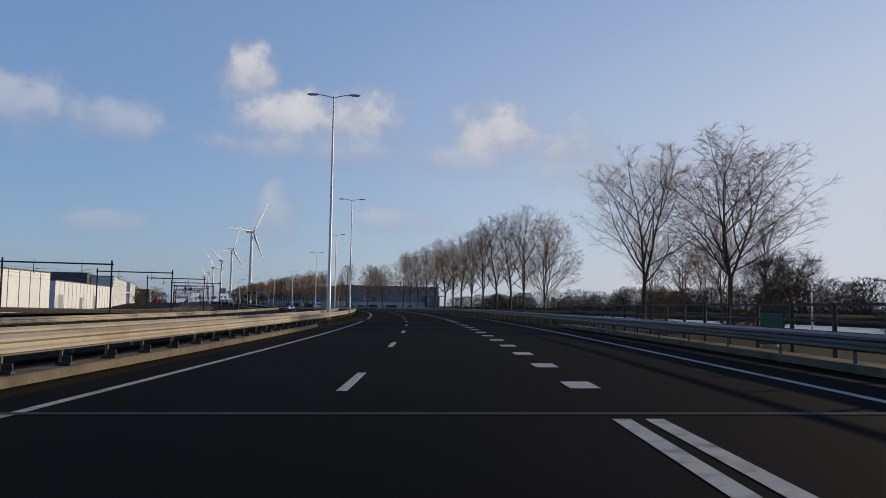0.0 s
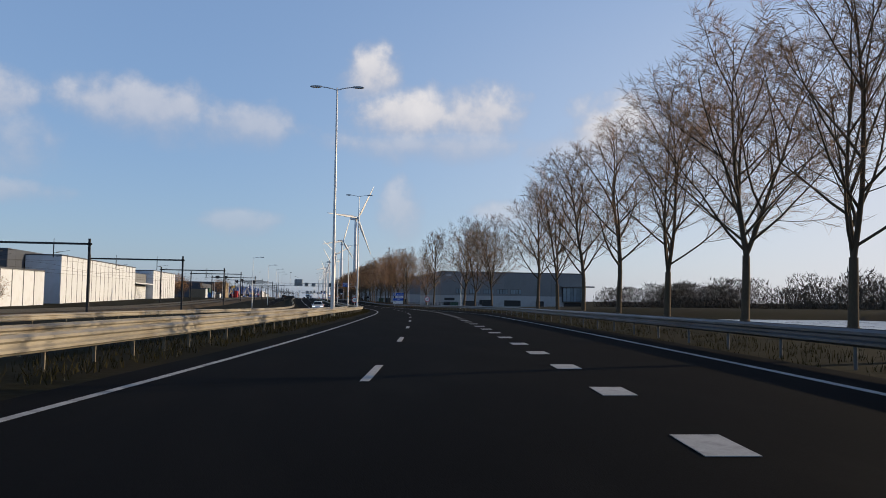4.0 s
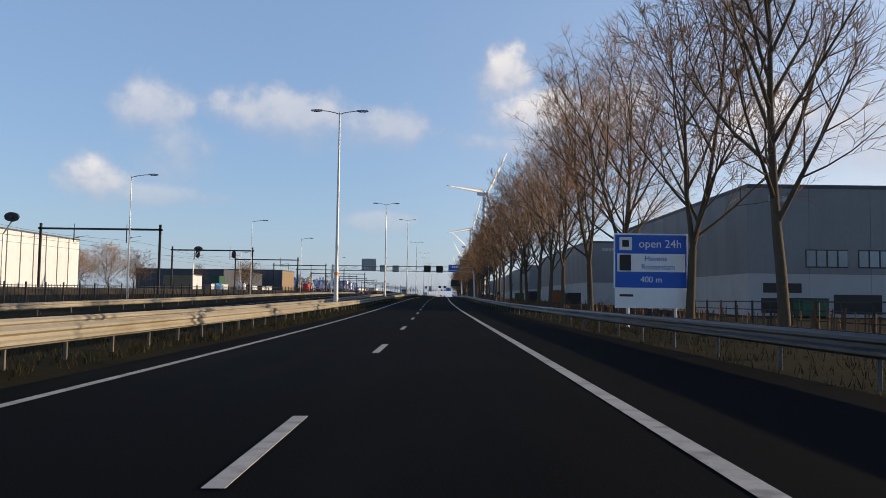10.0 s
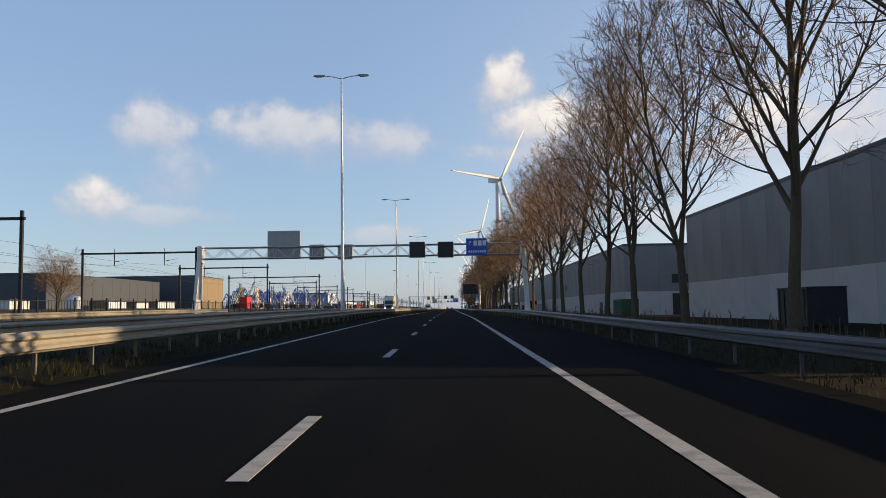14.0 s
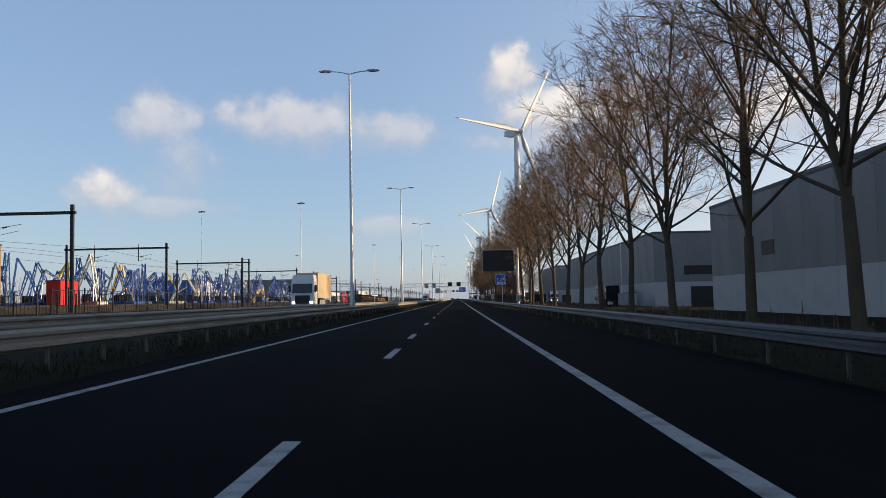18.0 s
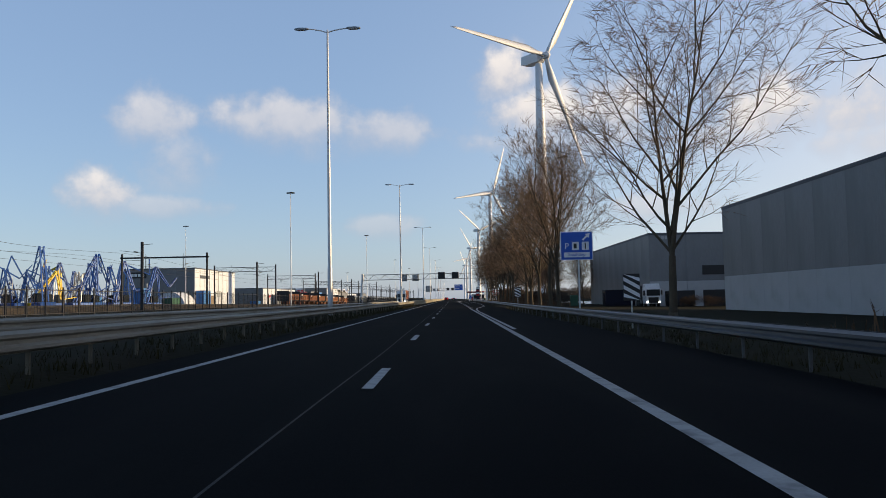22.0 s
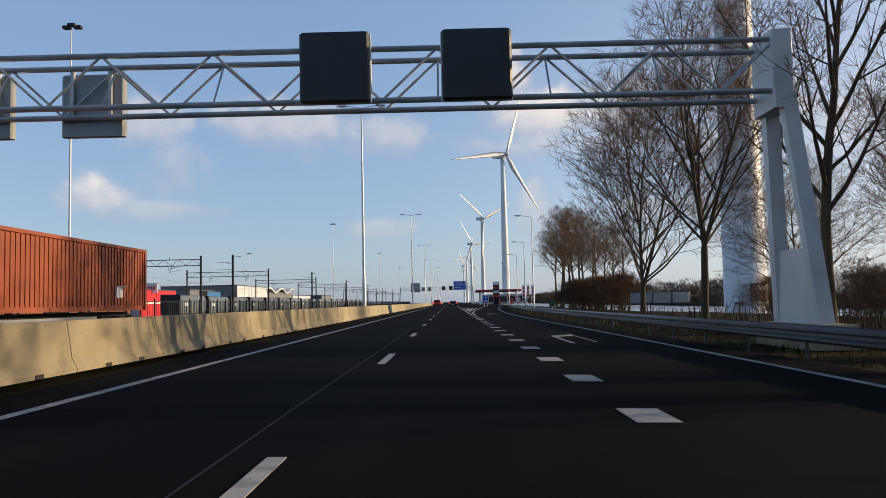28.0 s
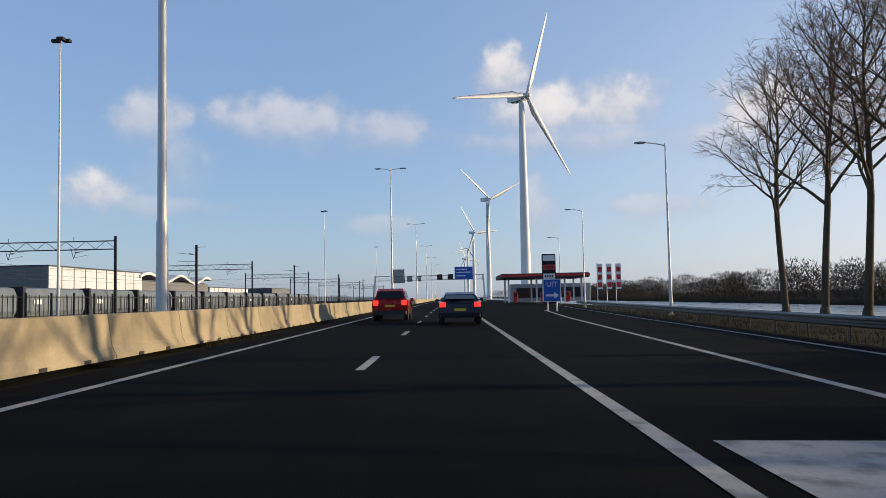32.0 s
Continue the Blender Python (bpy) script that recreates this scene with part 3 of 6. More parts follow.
for k in range(38):
    part("post", rail_post, DARKSTEEL, railing, m=at_road(-34 + 2.1 * k, 10.35))
for z in (.48, .86, 1.24):
    part("rail", sweep(-36, 44.4, 10.35, [(.03, z - .03), (.03, z + .03), (-.03, z + .03), (-.03, z - .03)], 3), DARKSTEEL, railing)

# concrete barrier elements of four metres
HALF = [(.30, 0), (.30, .07), (.21, .24), (.12, .855), (.10, .875)]
ring = [(u, z) for u, z in HALF] + [(-u, z) for u, z in HALF[::-1]]
element = Shape().loft([[(u, y, z) for u, z in ring] for y in (.012, 3.988)])
foot = Shape().box((.25, 1.1, 0), (.31, 1.35, .07)).box((.25, 2.65, 0), (.31, 2.9, .07))
element_mesh, foot_mesh = element.mesh("barrier_element"), foot.mesh("lifting_slot")
barrier = thing("concrete_barrier", "stained cream concrete safety barrier on the median", "barrier", kind="structure")
for k in range(0, 190):
    e = part("barrier_element", element_mesh, CONCRETE, barrier, m=at_road(846 + 4 * k, -5.28))
    if k < 70:
        part("lifting_slot", foot_mesh, RUBBER, e)

# ---- street lamps ----


def lamp_post(height, arms, label, flood=False, band=True, slim=1.0):
    ob = thing("street_lamp", label, "street lamp", "street lamps")
    pole = part("pole", Shape().revolve([(r * slim, z) for r, z in ((.17, 0), (.165, .9), (.15, 3.2), (.125, 3.3), (.10, height * .6), (.06, height), (.03, height + .05))], 12), POLE, ob, smooth=True)
    part("base_flange", Shape().revolve([(.26, 0), (.26, .04), (.19, .05)], 12), ZINC, ob)
    part("hatch", Shape().box((.15 * slim, -.06, .7), (.175 * slim, .06, 1.3), .01), ZINC, pole)
    if band:
        part("marker_band", Shape().revolve([(.158, 2.75), (.158, 3.0)], 12), ORANGE, ob, "orange marker band")
    for a, length in arms:
        c, s = math.cos(radians(a)), math.sin(radians(a))
        if flood:
            part("bracket", Shape().beam((0, 0, height - .1), (c * length, s * length, height), .05), POLE, ob)
            part("floodlight", Shape().box((c * length - .28, s * length - .2, height - .18), (c * length + .28, s * length + .2, height + .02), .04), DARKSTEEL, ob)
            continue
        pts = [(0, height - .15), (length * .3, height - .02), (length * .65, height + .07), (length, height + .12)]
        arm = Shape()
        for (r0, z0), (r1, z1) in zip(pts, pts[1:]):
            arm.tube((c * r0, s * r0, z0), (c * r1, s * r1, z1), .038, n=6)
        part("arm", arm, POLE, ob)
        x, z = length, height + .12
        body = Shape()
        rings = []
        for r, half, top, low in ((-.12, .05, .04, -.03), (.0, .11, .07, -.05), (.45, .14, .08, -.07), (.75, .10, .05, -.05), (.82, .04, .02, -.02)):
            mid = (c * (x + r), s * (x + r))
            rings.append([(mid[0] - s * half, mid[1] + c * half, z + low), (mid[0] + s * half, mid[1] - c * half, z + low), (mid[0] + s * half * .7, mid[1] - c * half * .7, z + top), (mid[0] - s * half * .7, mid[1] + c * half * .7, z + top)])
        head = part("luminaire", body.loft(rings), BOXBACK, ob, "flat grey luminaire", smooth=False)
        part("lens", Shape().box((-.1, -.25, -.09), (.1, .25, -.06), .01), WHITE, head, m=pose(c * (x + .35), s * (x + .35), z, 0, 0, a - 90))
    return ob


DOUBLE = [(180, 1.35), (0, 1.35)]
LAMPS = [[lamp_post(18.4, DOUBLE, "tall grey double-arm street lamp on the median", band=False), 0], [lamp_post(15.4, DOUBLE, "grey double-arm street lamp with an orange band on the grass median"), 0], [lamp_post(18.7, DOUBLE, "grey double-arm street lamp behind the median guardrail", band=False), 0]]
LAMP_S = [(60.3, -6.25), (125.6, -6.15), (190, -6.15), (253.5, -6.27), (322.6, -6.3), (384.6, -6.1), (453, -7.1), (518, -6.75), (577.5, -6.7), (639.4, -5.95), (708.5, -7.25), (767.6, -6.65), (831.4, -6.2), (908, -5.65), (984.9, -6.1), (1071.1, -5.97), (1155, -6.1), (1234, -6.1), (1312, -6.1), (1388, -6.1), (1464, -6.1), (1540, -6.1)]
for s, u in LAMP_S:
    which = LAMPS[0 if s < 300 or s > 800 else 1 if s < 500 else 2]
    m = at_road(s, u, -.05) @ Matrix.Diagonal((1, 1, .96 if 380 < s < 390 else .925 if 560 < s < 650 else .965 if 800 < s < 850 else 1, 1))
    if which[1]:
        copy_thing(which[0], m)
    else:
        which[0].matrix_basis, which[1] = m, 1
mast = lamp_post(19.6, [(20, .45), (160, .45), (-60, .4)], "tall slim floodlight mast beside the railway fence", flood=True, band=False, slim=.75)
for i, (x, y) in enumerate([(-28.5, 735.2), (-26.9, 854.3), (-26.9, 1107.5), (-52, 748), (-66, 915), (-26.5, 973.9), (-26, 1223.9), (-26, 1346.9), (-54, 1133)]):
    m = pose(x, y, ground_z(x, y)) @ Matrix.Diagonal((1, 1, .87 if x == -54 else 1.01 if y < 800 else 1.01 if y < 900 else 1.06 if y < 960 else 1.14 if y < 1000 else 1.08, 1))
    if i == 0:
        mast.matrix_basis = m
    else:
        copy_thing(mast, m)
single = lamp_post(11.4, [(0, 1.6)], "single-arm street lamp beside the far carriageway", band=False, slim=.6)
for i, (s, u, turn) in enumerate([(307, -28, 0), (354, -27, 0), (396.5, -26, 0), (444, -26.5, 0), (484.6, -26.5, 0), (538, -52.5, 0), (548, -55.6, 0)]):
    m = at_road(s, u, -.05, turn)
    if i == 0:
        single.matrix_basis = m
    else:
        copy_thing(single, m)
ramp_lamp = lamp_post(12.8, [(180, 1.5)], "single-arm street lamp beside the exit lane", band=False, slim=.75)
for i, (x, y) in enumerate([(12.6, 1022.5), (15.9, 1068.9), (17.9, 1109.2), (19.2, 1154), (22.8, 1202)]):
    m = pose(x, y, ground_z(x, y))
    if i == 0:
        ramp_lamp.matrix_basis = m
    else:
        copy_thing(ramp_lamp, m)
yard_lamp = lamp_post(7.0, [(0, .5)], "low lamp post in front of a warehouse", band=False, slim=.6)
yard_lamp.matrix_basis = pose(18.1, 345, -1.05)
copy_thing(yard_lamp, pose(15, 281, -.8))
copy_thing(yard_lamp, pose(9.4, 62.6, -1.0))

# ---- wind turbines ----


def wind_turbine(x, y, blade_turn, yaw=-140, hub=90.0, radius=46.0):
    ob = thing("wind_turbine", "large white three-bladed wind turbine on a tubular tower", "wind turbine", "wind turbines", m=pose(x, y, -1.2))
    tower = part("tower", Shape().revolve([(2.9, 0), (2.9, .3), (2.45, .35), (2.3, 20), (2.0, 45), (1.65, 70), (1.3, hub - 2.2)], 28), TURBINE, ob, smooth=True)
    part("door", Shape().box((-.45, -2.6, 1.6), (.45, -2.38, 3.7), .05), BOXBACK, tower)
    for z in (20, 45, 70):
        r = float(np.interp(z, [0, 20, 45, 70, hub], [2.45, 2.3, 2.0, 1.65, 1.3])) + .02
        part("flange_ring", Shape().revolve([(r, z - .15), (r, z + .15)], 28), TURBINE, tower)
    steps = Shape()
    for k in range(8):
        steps.box((-.5, -2.9 - .27 * (8 - k), .2 * k), (.5, -2.6 - .27 * (8 - k), .2 * k + .05))
    steps.box((-.7, -2.95, 1.55), (.7, -2.3, 1.62))
    part("steps", steps, DARKSTEEL, ob, m=pose(0, 0, 0, 0, 0, -35))
    part("handrail", Shape().beam((-.55, -5.0, 1.0), (-.55, -2.7, 2.6), .05).beam((.55, -5.0, 1.0), (.55, -2.7, 2.6), .05), DARKSTEEL, ob, m=pose(0, 0, 0, 0, 0, -35))
    nac = Shape()
    rings = []
    for yy, half, z0, z1 in ((-1.9, 1.2, -1.2, 1.3), (-1.0, 1.75, -1.8, 1.9), (5.0, 1.8, -1.8, 2.0), (7.6, 1.6, -1.3, 2.0), (8.0, 1.3, -.9, 1.7)):
        rings.append([(-half, yy, z0), (half, yy, z0), (half, yy, z1 * .8), (half * .8, yy, z1), (-half * .8, yy, z1), (-half, yy, z1 * .8)])
    head = pose(0, 0, hub, 0, 0, yaw + 180)
    nacelle = part("nacelle", nac.loft(rings), TURBINE, ob, m=head)
    part("hub", Shape().revolve([(.05, -2.4), (.7, -2.2), (1.25, -1.4), (1.45, -.2), (1.3, .8)], 18), TURBINE, nacelle, m=pose(0, -3.2, 0, -90, 0, 0), smooth=True)
    blade = Shape()
    rings = []
    for r, chord, thick, twist in ((1.2, 1.7, 1.6, 0), (3.5, 1.9, 1.5, 14), (8.5, 3.5, .85, 14), (15, 2.9, .55, 9), (25, 2.1, .36, 5), (36, 1.4, .2, 2), (43, .9, .11, 0), (radius, .25, .04, 0)):
        c, s = math.cos(radians(twist)), math.sin(radians(twist))
        shape = [(-.30, 0), (-.12, .5), (.15, .45), (.70, .03), (.15, -.4), (-.12, -.5)]
        rings.append([(a * chord * c - b * thick * s, a * chord * s + b * thick * c, r) for a, b in shape])
    blade_mesh = blade.loft(rings).mesh("blade", True)
    for k in range(3):
        part("blade", blade_mesh, TURBINE, nacelle, m=pose(0, -3.4, 0, 0, blade_turn + 120 * k, 0))
    return ob


for x, y, a in [(35.6, 1008, 272), (36.8, 1412, 20), (39.0, 1795, 65), (37, 2178, 84), (38, 2565, 20), (39, 2955, 95)]:
    wind_turbine(x, y, a, hub=92.0 if y < 1100 else 95.0)

# ---- bare trees ----


def grow(seed, height=16.0, spread=3.6, first_limb=.2, limbs=17, lean=(26, 48), wild=.16, forks=1, thick=1.0, dense=1.0):
    """A leafless tree: a trunk that may fork, strong rising limbs, branches, and many thin twigs."""
    rng = random.Random(seed)
    wood, fine = Shape(), Shape()

    def jolt(amount, low=-.5, high=.7):
        return Vector((rng.uniform(-1, 1), rng.uniform(-1, 1), rng.uniform(low, high))) * amount

    def spike(p, q, r):
        a = (q - p).normalized().orthogonal().normalized() * r
        fine.add([p + a, p - a, q], [(0, 1, 2)])

    def line(p, d, length, r, steps, target, sides, up, bend, taper=.85):
        pts, d = [p.copy()], d.normalized()
        for i in range(steps):
            d = (d + jolt(bend) + Vector((0, 0, up))).normalized()
            q = p + d * length / steps
            target.tube(p, q, r * (1 - i / steps * taper), r * (1 - (i + 1) / steps * taper), sides, False)
            p = q
            pts.append(p.copy())
        return pts

    def at(pts, t):
        i = min(int(t * (len(pts) - 1)), len(pts) - 2)
        return pts[i].lerp(pts[i + 1], t * (len(pts) - 1) - i), (pts[i + 1] - pts[i]).normalized()

    def aside(e, angle, turn):
        a = e.orthogonal().normalized()
        b = e.cross(a)
        return e * math.cos(angle) + (a * math.cos(turn) + b * math.sin(turn)) * math.sin(angle)

    def oval(t):
        """The crown's width at a share of its height."""
        return min(1, (max(t, .02) / .34) ** .32) if t < .34 else max(0.0, 1 - ((t - .34) / .7) ** 2.1) ** .75

    def branch(pts, length, r, level):
        """Side shoots along a limb; the last ones carry the twigs."""
        count = max(4, int((length * 1.5 if level == 2 else length * 2.5) * dense))
        turn = rng.uniform(0, 6.28)
        for b in range(count):
            u = .18 + .82 * (b + rng.random()) / count
            w, g = at(pts, min(u, .99))
            turn += 2.4
            d = aside(g, radians(rng.uniform(28, 55)), turn)
            own = length * (.62 if level == 2 else .55) * (1.12 - u * .72) * rng.uniform(.6, 1.1)
            own = max(own, .5)
            if level == 2:
                sub = line(w, d, own, max(.010, r * .46 * (1.1 - u * .6)), 4, wood, 4, .07, wild)
                branch(sub, own, r * .4, 3)
            else:
                sub = line(w, d, min(own, 1.5), .0085, 2, fine, 3, .08, .2)
                for k in range(6):
                    q, e = at(sub, min(.1 + .9 * (k + rng.random()) / 6, .99))
                    spike(q, q + aside(e, radians(rng.uniform(15, 65)), rng.uniform(0, 6.28)) * rng.uniform(.35, 1.0), .0105)
        for k in range(4):
            q, e = at(pts, .7 + .29 * rng.random())
            spike(q, q + aside(e, radians(rng.uniform(10, 45)), rng.uniform(0, 6.28)) * rng.uniform(.5, 1.1), .009)

    base = (height * .0085 + .04) * thick
    clear = height * (first_limb - .05)
    foot = line(Vector((0, 0, -.25)), Vector((rng.uniform(-.05, .05), rng.uniform(-.05, .05), 1)), clear + .25, base, 3, wood, 9, .08, .03, .22)
    wood.revolve([(base * 1.7, -.25), (base * 1.0, .5)], 9)
    top, ahead = foot[-1], (foot[-1] - foot[-2]).normalized()
    for f in range(forks):
        d = aside(ahead, radians(0 if forks == 1 else rng.uniform(8, 17)), f * 6.28 / forks + rng.uniform(-.4, .4))
        reach = (height - clear) * (.88 if f == 0 else rng.uniform(.70, .86))
        r0 = base * .80 * (1 if forks == 1 else .72)
        stem = line(top, d, reach, r0, 9, wood, 8, .05, .07, .93)
        n = limbs if forks == 1 else int(limbs * .62)
        turn = rng.uniform(0, 6.28)
        for k in range(n):
            t = ((k + rng.random() * .8) / n) ** 1.12
            q, e = at(stem, min(t * .96, .97))
            turn += 2.4 + rng.uniform(-.4, .4)
            out = spread * .84 * rng.uniform(.72, 1.1)
            tilt = radians(rng.uniform(*lean) + 10 * (1 - t) ** 2)
            length = 1.0
            while length * math.sin(tilt) * .93 < out * oval((q.z + length * math.cos(tilt) - clear) / (height - clear)):
                length += .25
            r = min(r0 * .6 * (1.05 - t * .6), .0125 * length + .016)
            pts = line(q, aside(e, tilt, turn), length, r, 6, wood, 6, .06, wild * .8)
            branch(pts, length, r, 2)
    tall = height / max(v[2] for v in fine.v)
    for shape in (wood, fine):
        shape.v = [(x, y, z * tall) for x, y, z in shape.v]
    return wood.mesh("trunk", True), fine.mesh("crown")


PROTO = [grow(1, 16, 4.6, .27, 18, (22, 42), .15), grow(2, 16, 4.0, .25, 19, (20, 36), .14, 2), grow(3, 16, 5.2, .23, 20, (24, 46), .17, 2), grow(4, 16, 4.9, .28, 18, (22, 42), .17, 3), grow(5, 16, 3.7, .26, 19, (18, 34), .14), grow(6, 16, 6.0, .18, 21, (26, 50), .19, 3), grow(7, 16, 5.2, .40, 17, (26, 52), .17, 1, 1.1), grow(8, 16, 5.6, .36, 17, (26, 50), .18, 2, 1.1)]
for w, f in PROTO:
    w.materials.append(BARK), f.materials.append(TWIG)
GREY = [f.copy() for w, f in PROTO]
for f in GREY:
    f.materials[0] = GREYTWIG
tree_rng = random.Random(11)


def tree(s, u, height, kind=None, wide=1.0, label="tall bare poplar on the grass verge", road_place=True):
    kind = tree_rng.choice((0, 1, 3, 4)) if kind is None else kind
    w, f = PROTO[kind][0], GREY[kind] if s > 750 else PROTO[kind][1]
    p = place(s, u)
    p = p if road_place else Vector((u, s, ground_z(u, s)))
    k = height / 16
    ob = thing("tree", label, "tree", "bare roadside trees", m=pose(p.x, p.y, p.z - .1, 0, 0, tree_rng.uniform(0, 360)) @ Matrix.Diagonal((k * wide, k * wide, k, 1)))
    part("trunk", w, BARK, ob)
    part("crown", f, TWIG, ob, "leafless twigs")
    return ob


tree(73, 24.6, 9.6, 1, 1.0), tree(71, 27, 8.5, 3, 1.1), tree(55.9, 18.1, 14.8, 1, 1.35), tree(52.4, 23.4, 15.0, 3, 1.35), tree(60, 26, 9, 3), tree(48, 24, 8, 4), tree(66, 27, 8, 1), tree(85.7, 16.5, 12.6, 5, .85)
for s in (95.5, 104.8, 115.6, 126.5, 136.8, 146, 155.2, 164.5, 176, 187.5, 199.5, 211, 222):
    tree(s, 16, 14.2 + 1.6 * tree_rng.random() + max(0, s - 120) * .022, None, 1.2)
for s, u, h, k in [(240, 13.2, 14.5, 3), (252.3, 12.4, 15.6, 2), (264.2, 12.4, 15.4, 4), (304.3, 12.2, 18.6, 4), (315.9, 12.2, 13.6, 3)]:
    tree(s, u, h, k, 1.3 if 260 < s < 270 else 1.0)
for s in (351, 361, 372, 382, 392.7, 402, 411, 420, 429.5, 441, 452.8, 462.6, 473.1, 483.3, 494, 504, 513.4, 523.2, 533.7, 542, 551.5, 561.2, 571, 581.5, 593, 605.5, 614, 624.8, 634.8, 644.2, 653.5, 663.7, 673.5, 684.5, 695, 705, 713.8, 724.8, 733.5):
    tree(s, 12.2 + tree_rng.uniform(-.25, .25), (17.7 if s > 358 else 14.8) + 2.4 * tree_rng.random() + max(0, s - 600) * .008, None, 1.04)
for s, u, h, k in [(757, 12.2, 20.8, 2), (796.8, 12.0, 19.2, 3), (805.5, 12.2, 18.8, 0), (816, 12.2, 17.8, 3), (827, 12.3, 18.5, 5), (836, 12.4, 18, 4), (862.5, 12.5, 16.8, 0), (871, 12.5, 17.2, 3), (881, 12.6, 16.8, 1), (890, 12.4, 17.2, 0), (900, 12.6, 17.6, 5), (911.6, 12.5, 18.4, 2), (921, 12.4, 16.5, 1), (930.4, 12.3, 15.6, 4), (939.6, 12.4, 16.0, 0), (951.1, 12.4, 16.2, 3), (962.5, 12.5, 15.6, 5), (940, 19, 14, 2), (905, 20, 15, 0), (880, 21, 14, 3)]:
    tree(s, u, h * (1.07 if 790 < s and u < 14 else 1), k, .98)
for y, x, h in ((1113, 28, 20.4), (1107, 28.2, 21.2), (1100.5, 27.8, 21), (1094, 28.3, 20.8), (1088, 28, 20.6), (1082, 27.7, 20.2), (1076.5, 28.2, 19.8), (1071.5, 27.8, 19.4), (1066, 28.1, 19), (1060, 27.7, 18.4), (1054, 28.2, 18), (1047, 28, 17.6), (1040.5, 28.3, 17.4)):
    tree(y, x, h * (1.14 if y > 1079 else 1.08 if y > 1063 else .9), 6 + int(h * 10) % 2, .95, "tall bare poplar on the bank of the canal", road_place=False)
tree(981, 30, 14.5, 5, 1.3, "low spreading bare tree beside the turbine tower", road_place=False)
for s, u in ((896, 30), (902, 25), (908, 33), (914, 27), (923, 24), (929, 21), (933, 27), (939, 24), (945, 29), (951, 22), (957, 26), (962, 30)):
    tree(s, u, 12.5 + 2.5 * tree_rng.random(), None, 1.05, "bare tree of a small wood behind the verge")

# ---- scrub and woods ----


def thicket(name, label, material, spots, height, blades, seed, width=.05, kind="stuff"):
    """Many thin upright shoots: spots are (x, y, radius)."""
    rng = random.Random(seed)
    g = Shape()
    for x, y, r in spots:
        for _ in range(blades):
            a, q = rng.uniform(0, 6.28), r * math.sqrt(rng.random())
            px, py = x + q * math.cos(a), y + q * math.sin(a)
            h = height * rng.uniform(.45, 1.0) * (1 - .45 * q / r)
            lx, ly = rng.uniform(-.25, .25) * h, rng.uniform(-.25, .25) * h
            t = rng.uniform(0, 3.14)
            dx, dy = math.cos(t) * width, math.sin(t) * width
            z0 = ground_z(px, py) - .05
            h += z0
            g.add([(px - dx, py - dy, z0), (px + dx, py + dy, z0), (px + lx * .5 + dx * .7, py + ly * .5 + dy * .7, h * .55), (px + lx, py + ly, h), (px + lx * .5 - dx * .7, py + ly * .5 - dy * .7, h * .55)], [(0, 1, 2, 4), (4, 2, 3)])
            for _ in range(2):
                z = h * rng.uniform(.35, .8)
                bx, by = px + lx * z / h * .8, py + ly * z / h * .8
                ex, ey = bx + rng.uniform(-.3, .3) * h, by + rng.uniform(-.3, .3) * h
                g.add([(bx - dx * .6, by - dy * .6, z), (bx + dx * .6, by + dy * .6, z), (ex, ey, z + h * rng.uniform(.1, .35))], [(0, 1, 2)])
    return tagged(part(name, g, material), label, "bushes" if height < 8 else "woods", kind=kind)


BUSH = [grow(31, 6, 3.0, .03, 13, (12, 50), .2, 4, .8, 1.1), grow(32, 6, 3.6, .02, 13, (16, 58), .22, 5, .8, 1.1), grow(33, 6, 2.6, .03, 12, (8, 42), .18, 4, .8, 1.1)]
for w, f in BUSH:
    w.materials.append(BARK), f.materials.append(SCRUB)


def shrub(x, y, h, label="dense leafless brown shrub on the verge"):
    w, f = BUSH[tree_rng.randrange(3)]
    k = h / 6
    ob = thing("shrub", label, "shrub", "leafless shrubs", m=pose(x, y, ground_z(x, y) - .1, 0, 0, tree_rng.uniform(0, 360)) @ Matrix.Diagonal((k * 1.1, k * 1.1, k, 1)))
    part("trunk", w, BARK, ob)
    part("crown", f, SCRUB, ob, "leafless twigs")


for y in range(1032, 1071, 3):
    shrub(23.8 + tree_rng.uniform(-1.6, 1.6), y, 3.8 + 2.4 * tree_rng.random(), "tall dense leafless shrub beside the exit lane")
    shrub(27.0 + tree_rng.uniform(-1.8, 1.8), y + 1, 4.6 + 2.2 * tree_rng.random(), "tall dense leafless shrub beneath the poplars")
for k in range(6):
    shrub(38.5 + 1.7 * k, 843.5 + tree_rng.uniform(-.5, .5), 1.9 + .4 * tree_rng.random(), "low dark hedge shrub before the warehouse")
for k in range(14):
    shrub(15 + tree_rng.uniform(-1, 6), 872 + 7 * k, 1.8 + 1.6 * tree_rng.random())
for x, s in ((22, 30), (20, 38), (24, 52), (21, 60), (23, 70), (22, 18)):
    p = place(s, x)
    shrub(p.x, p.y, 3.5 + 1.5 * tree_rng.random(), "bare shrub below the viaduct verge")
thicket("scrub", "low brown undergrowth beneath the row of trees", SCRUB, [(place(s, 13.5).x, place(s, 13.5).y, 2.4) for s in range(352, 745, 9)], 1.5, 40, 5, .03)
thicket("scrub", "low brown undergrowth beneath the trees", SCRUB, [(12.5 + (s % 7), s, 3.0) for s in range(845, 960, 6)], 1.8, 70, 6, .03)


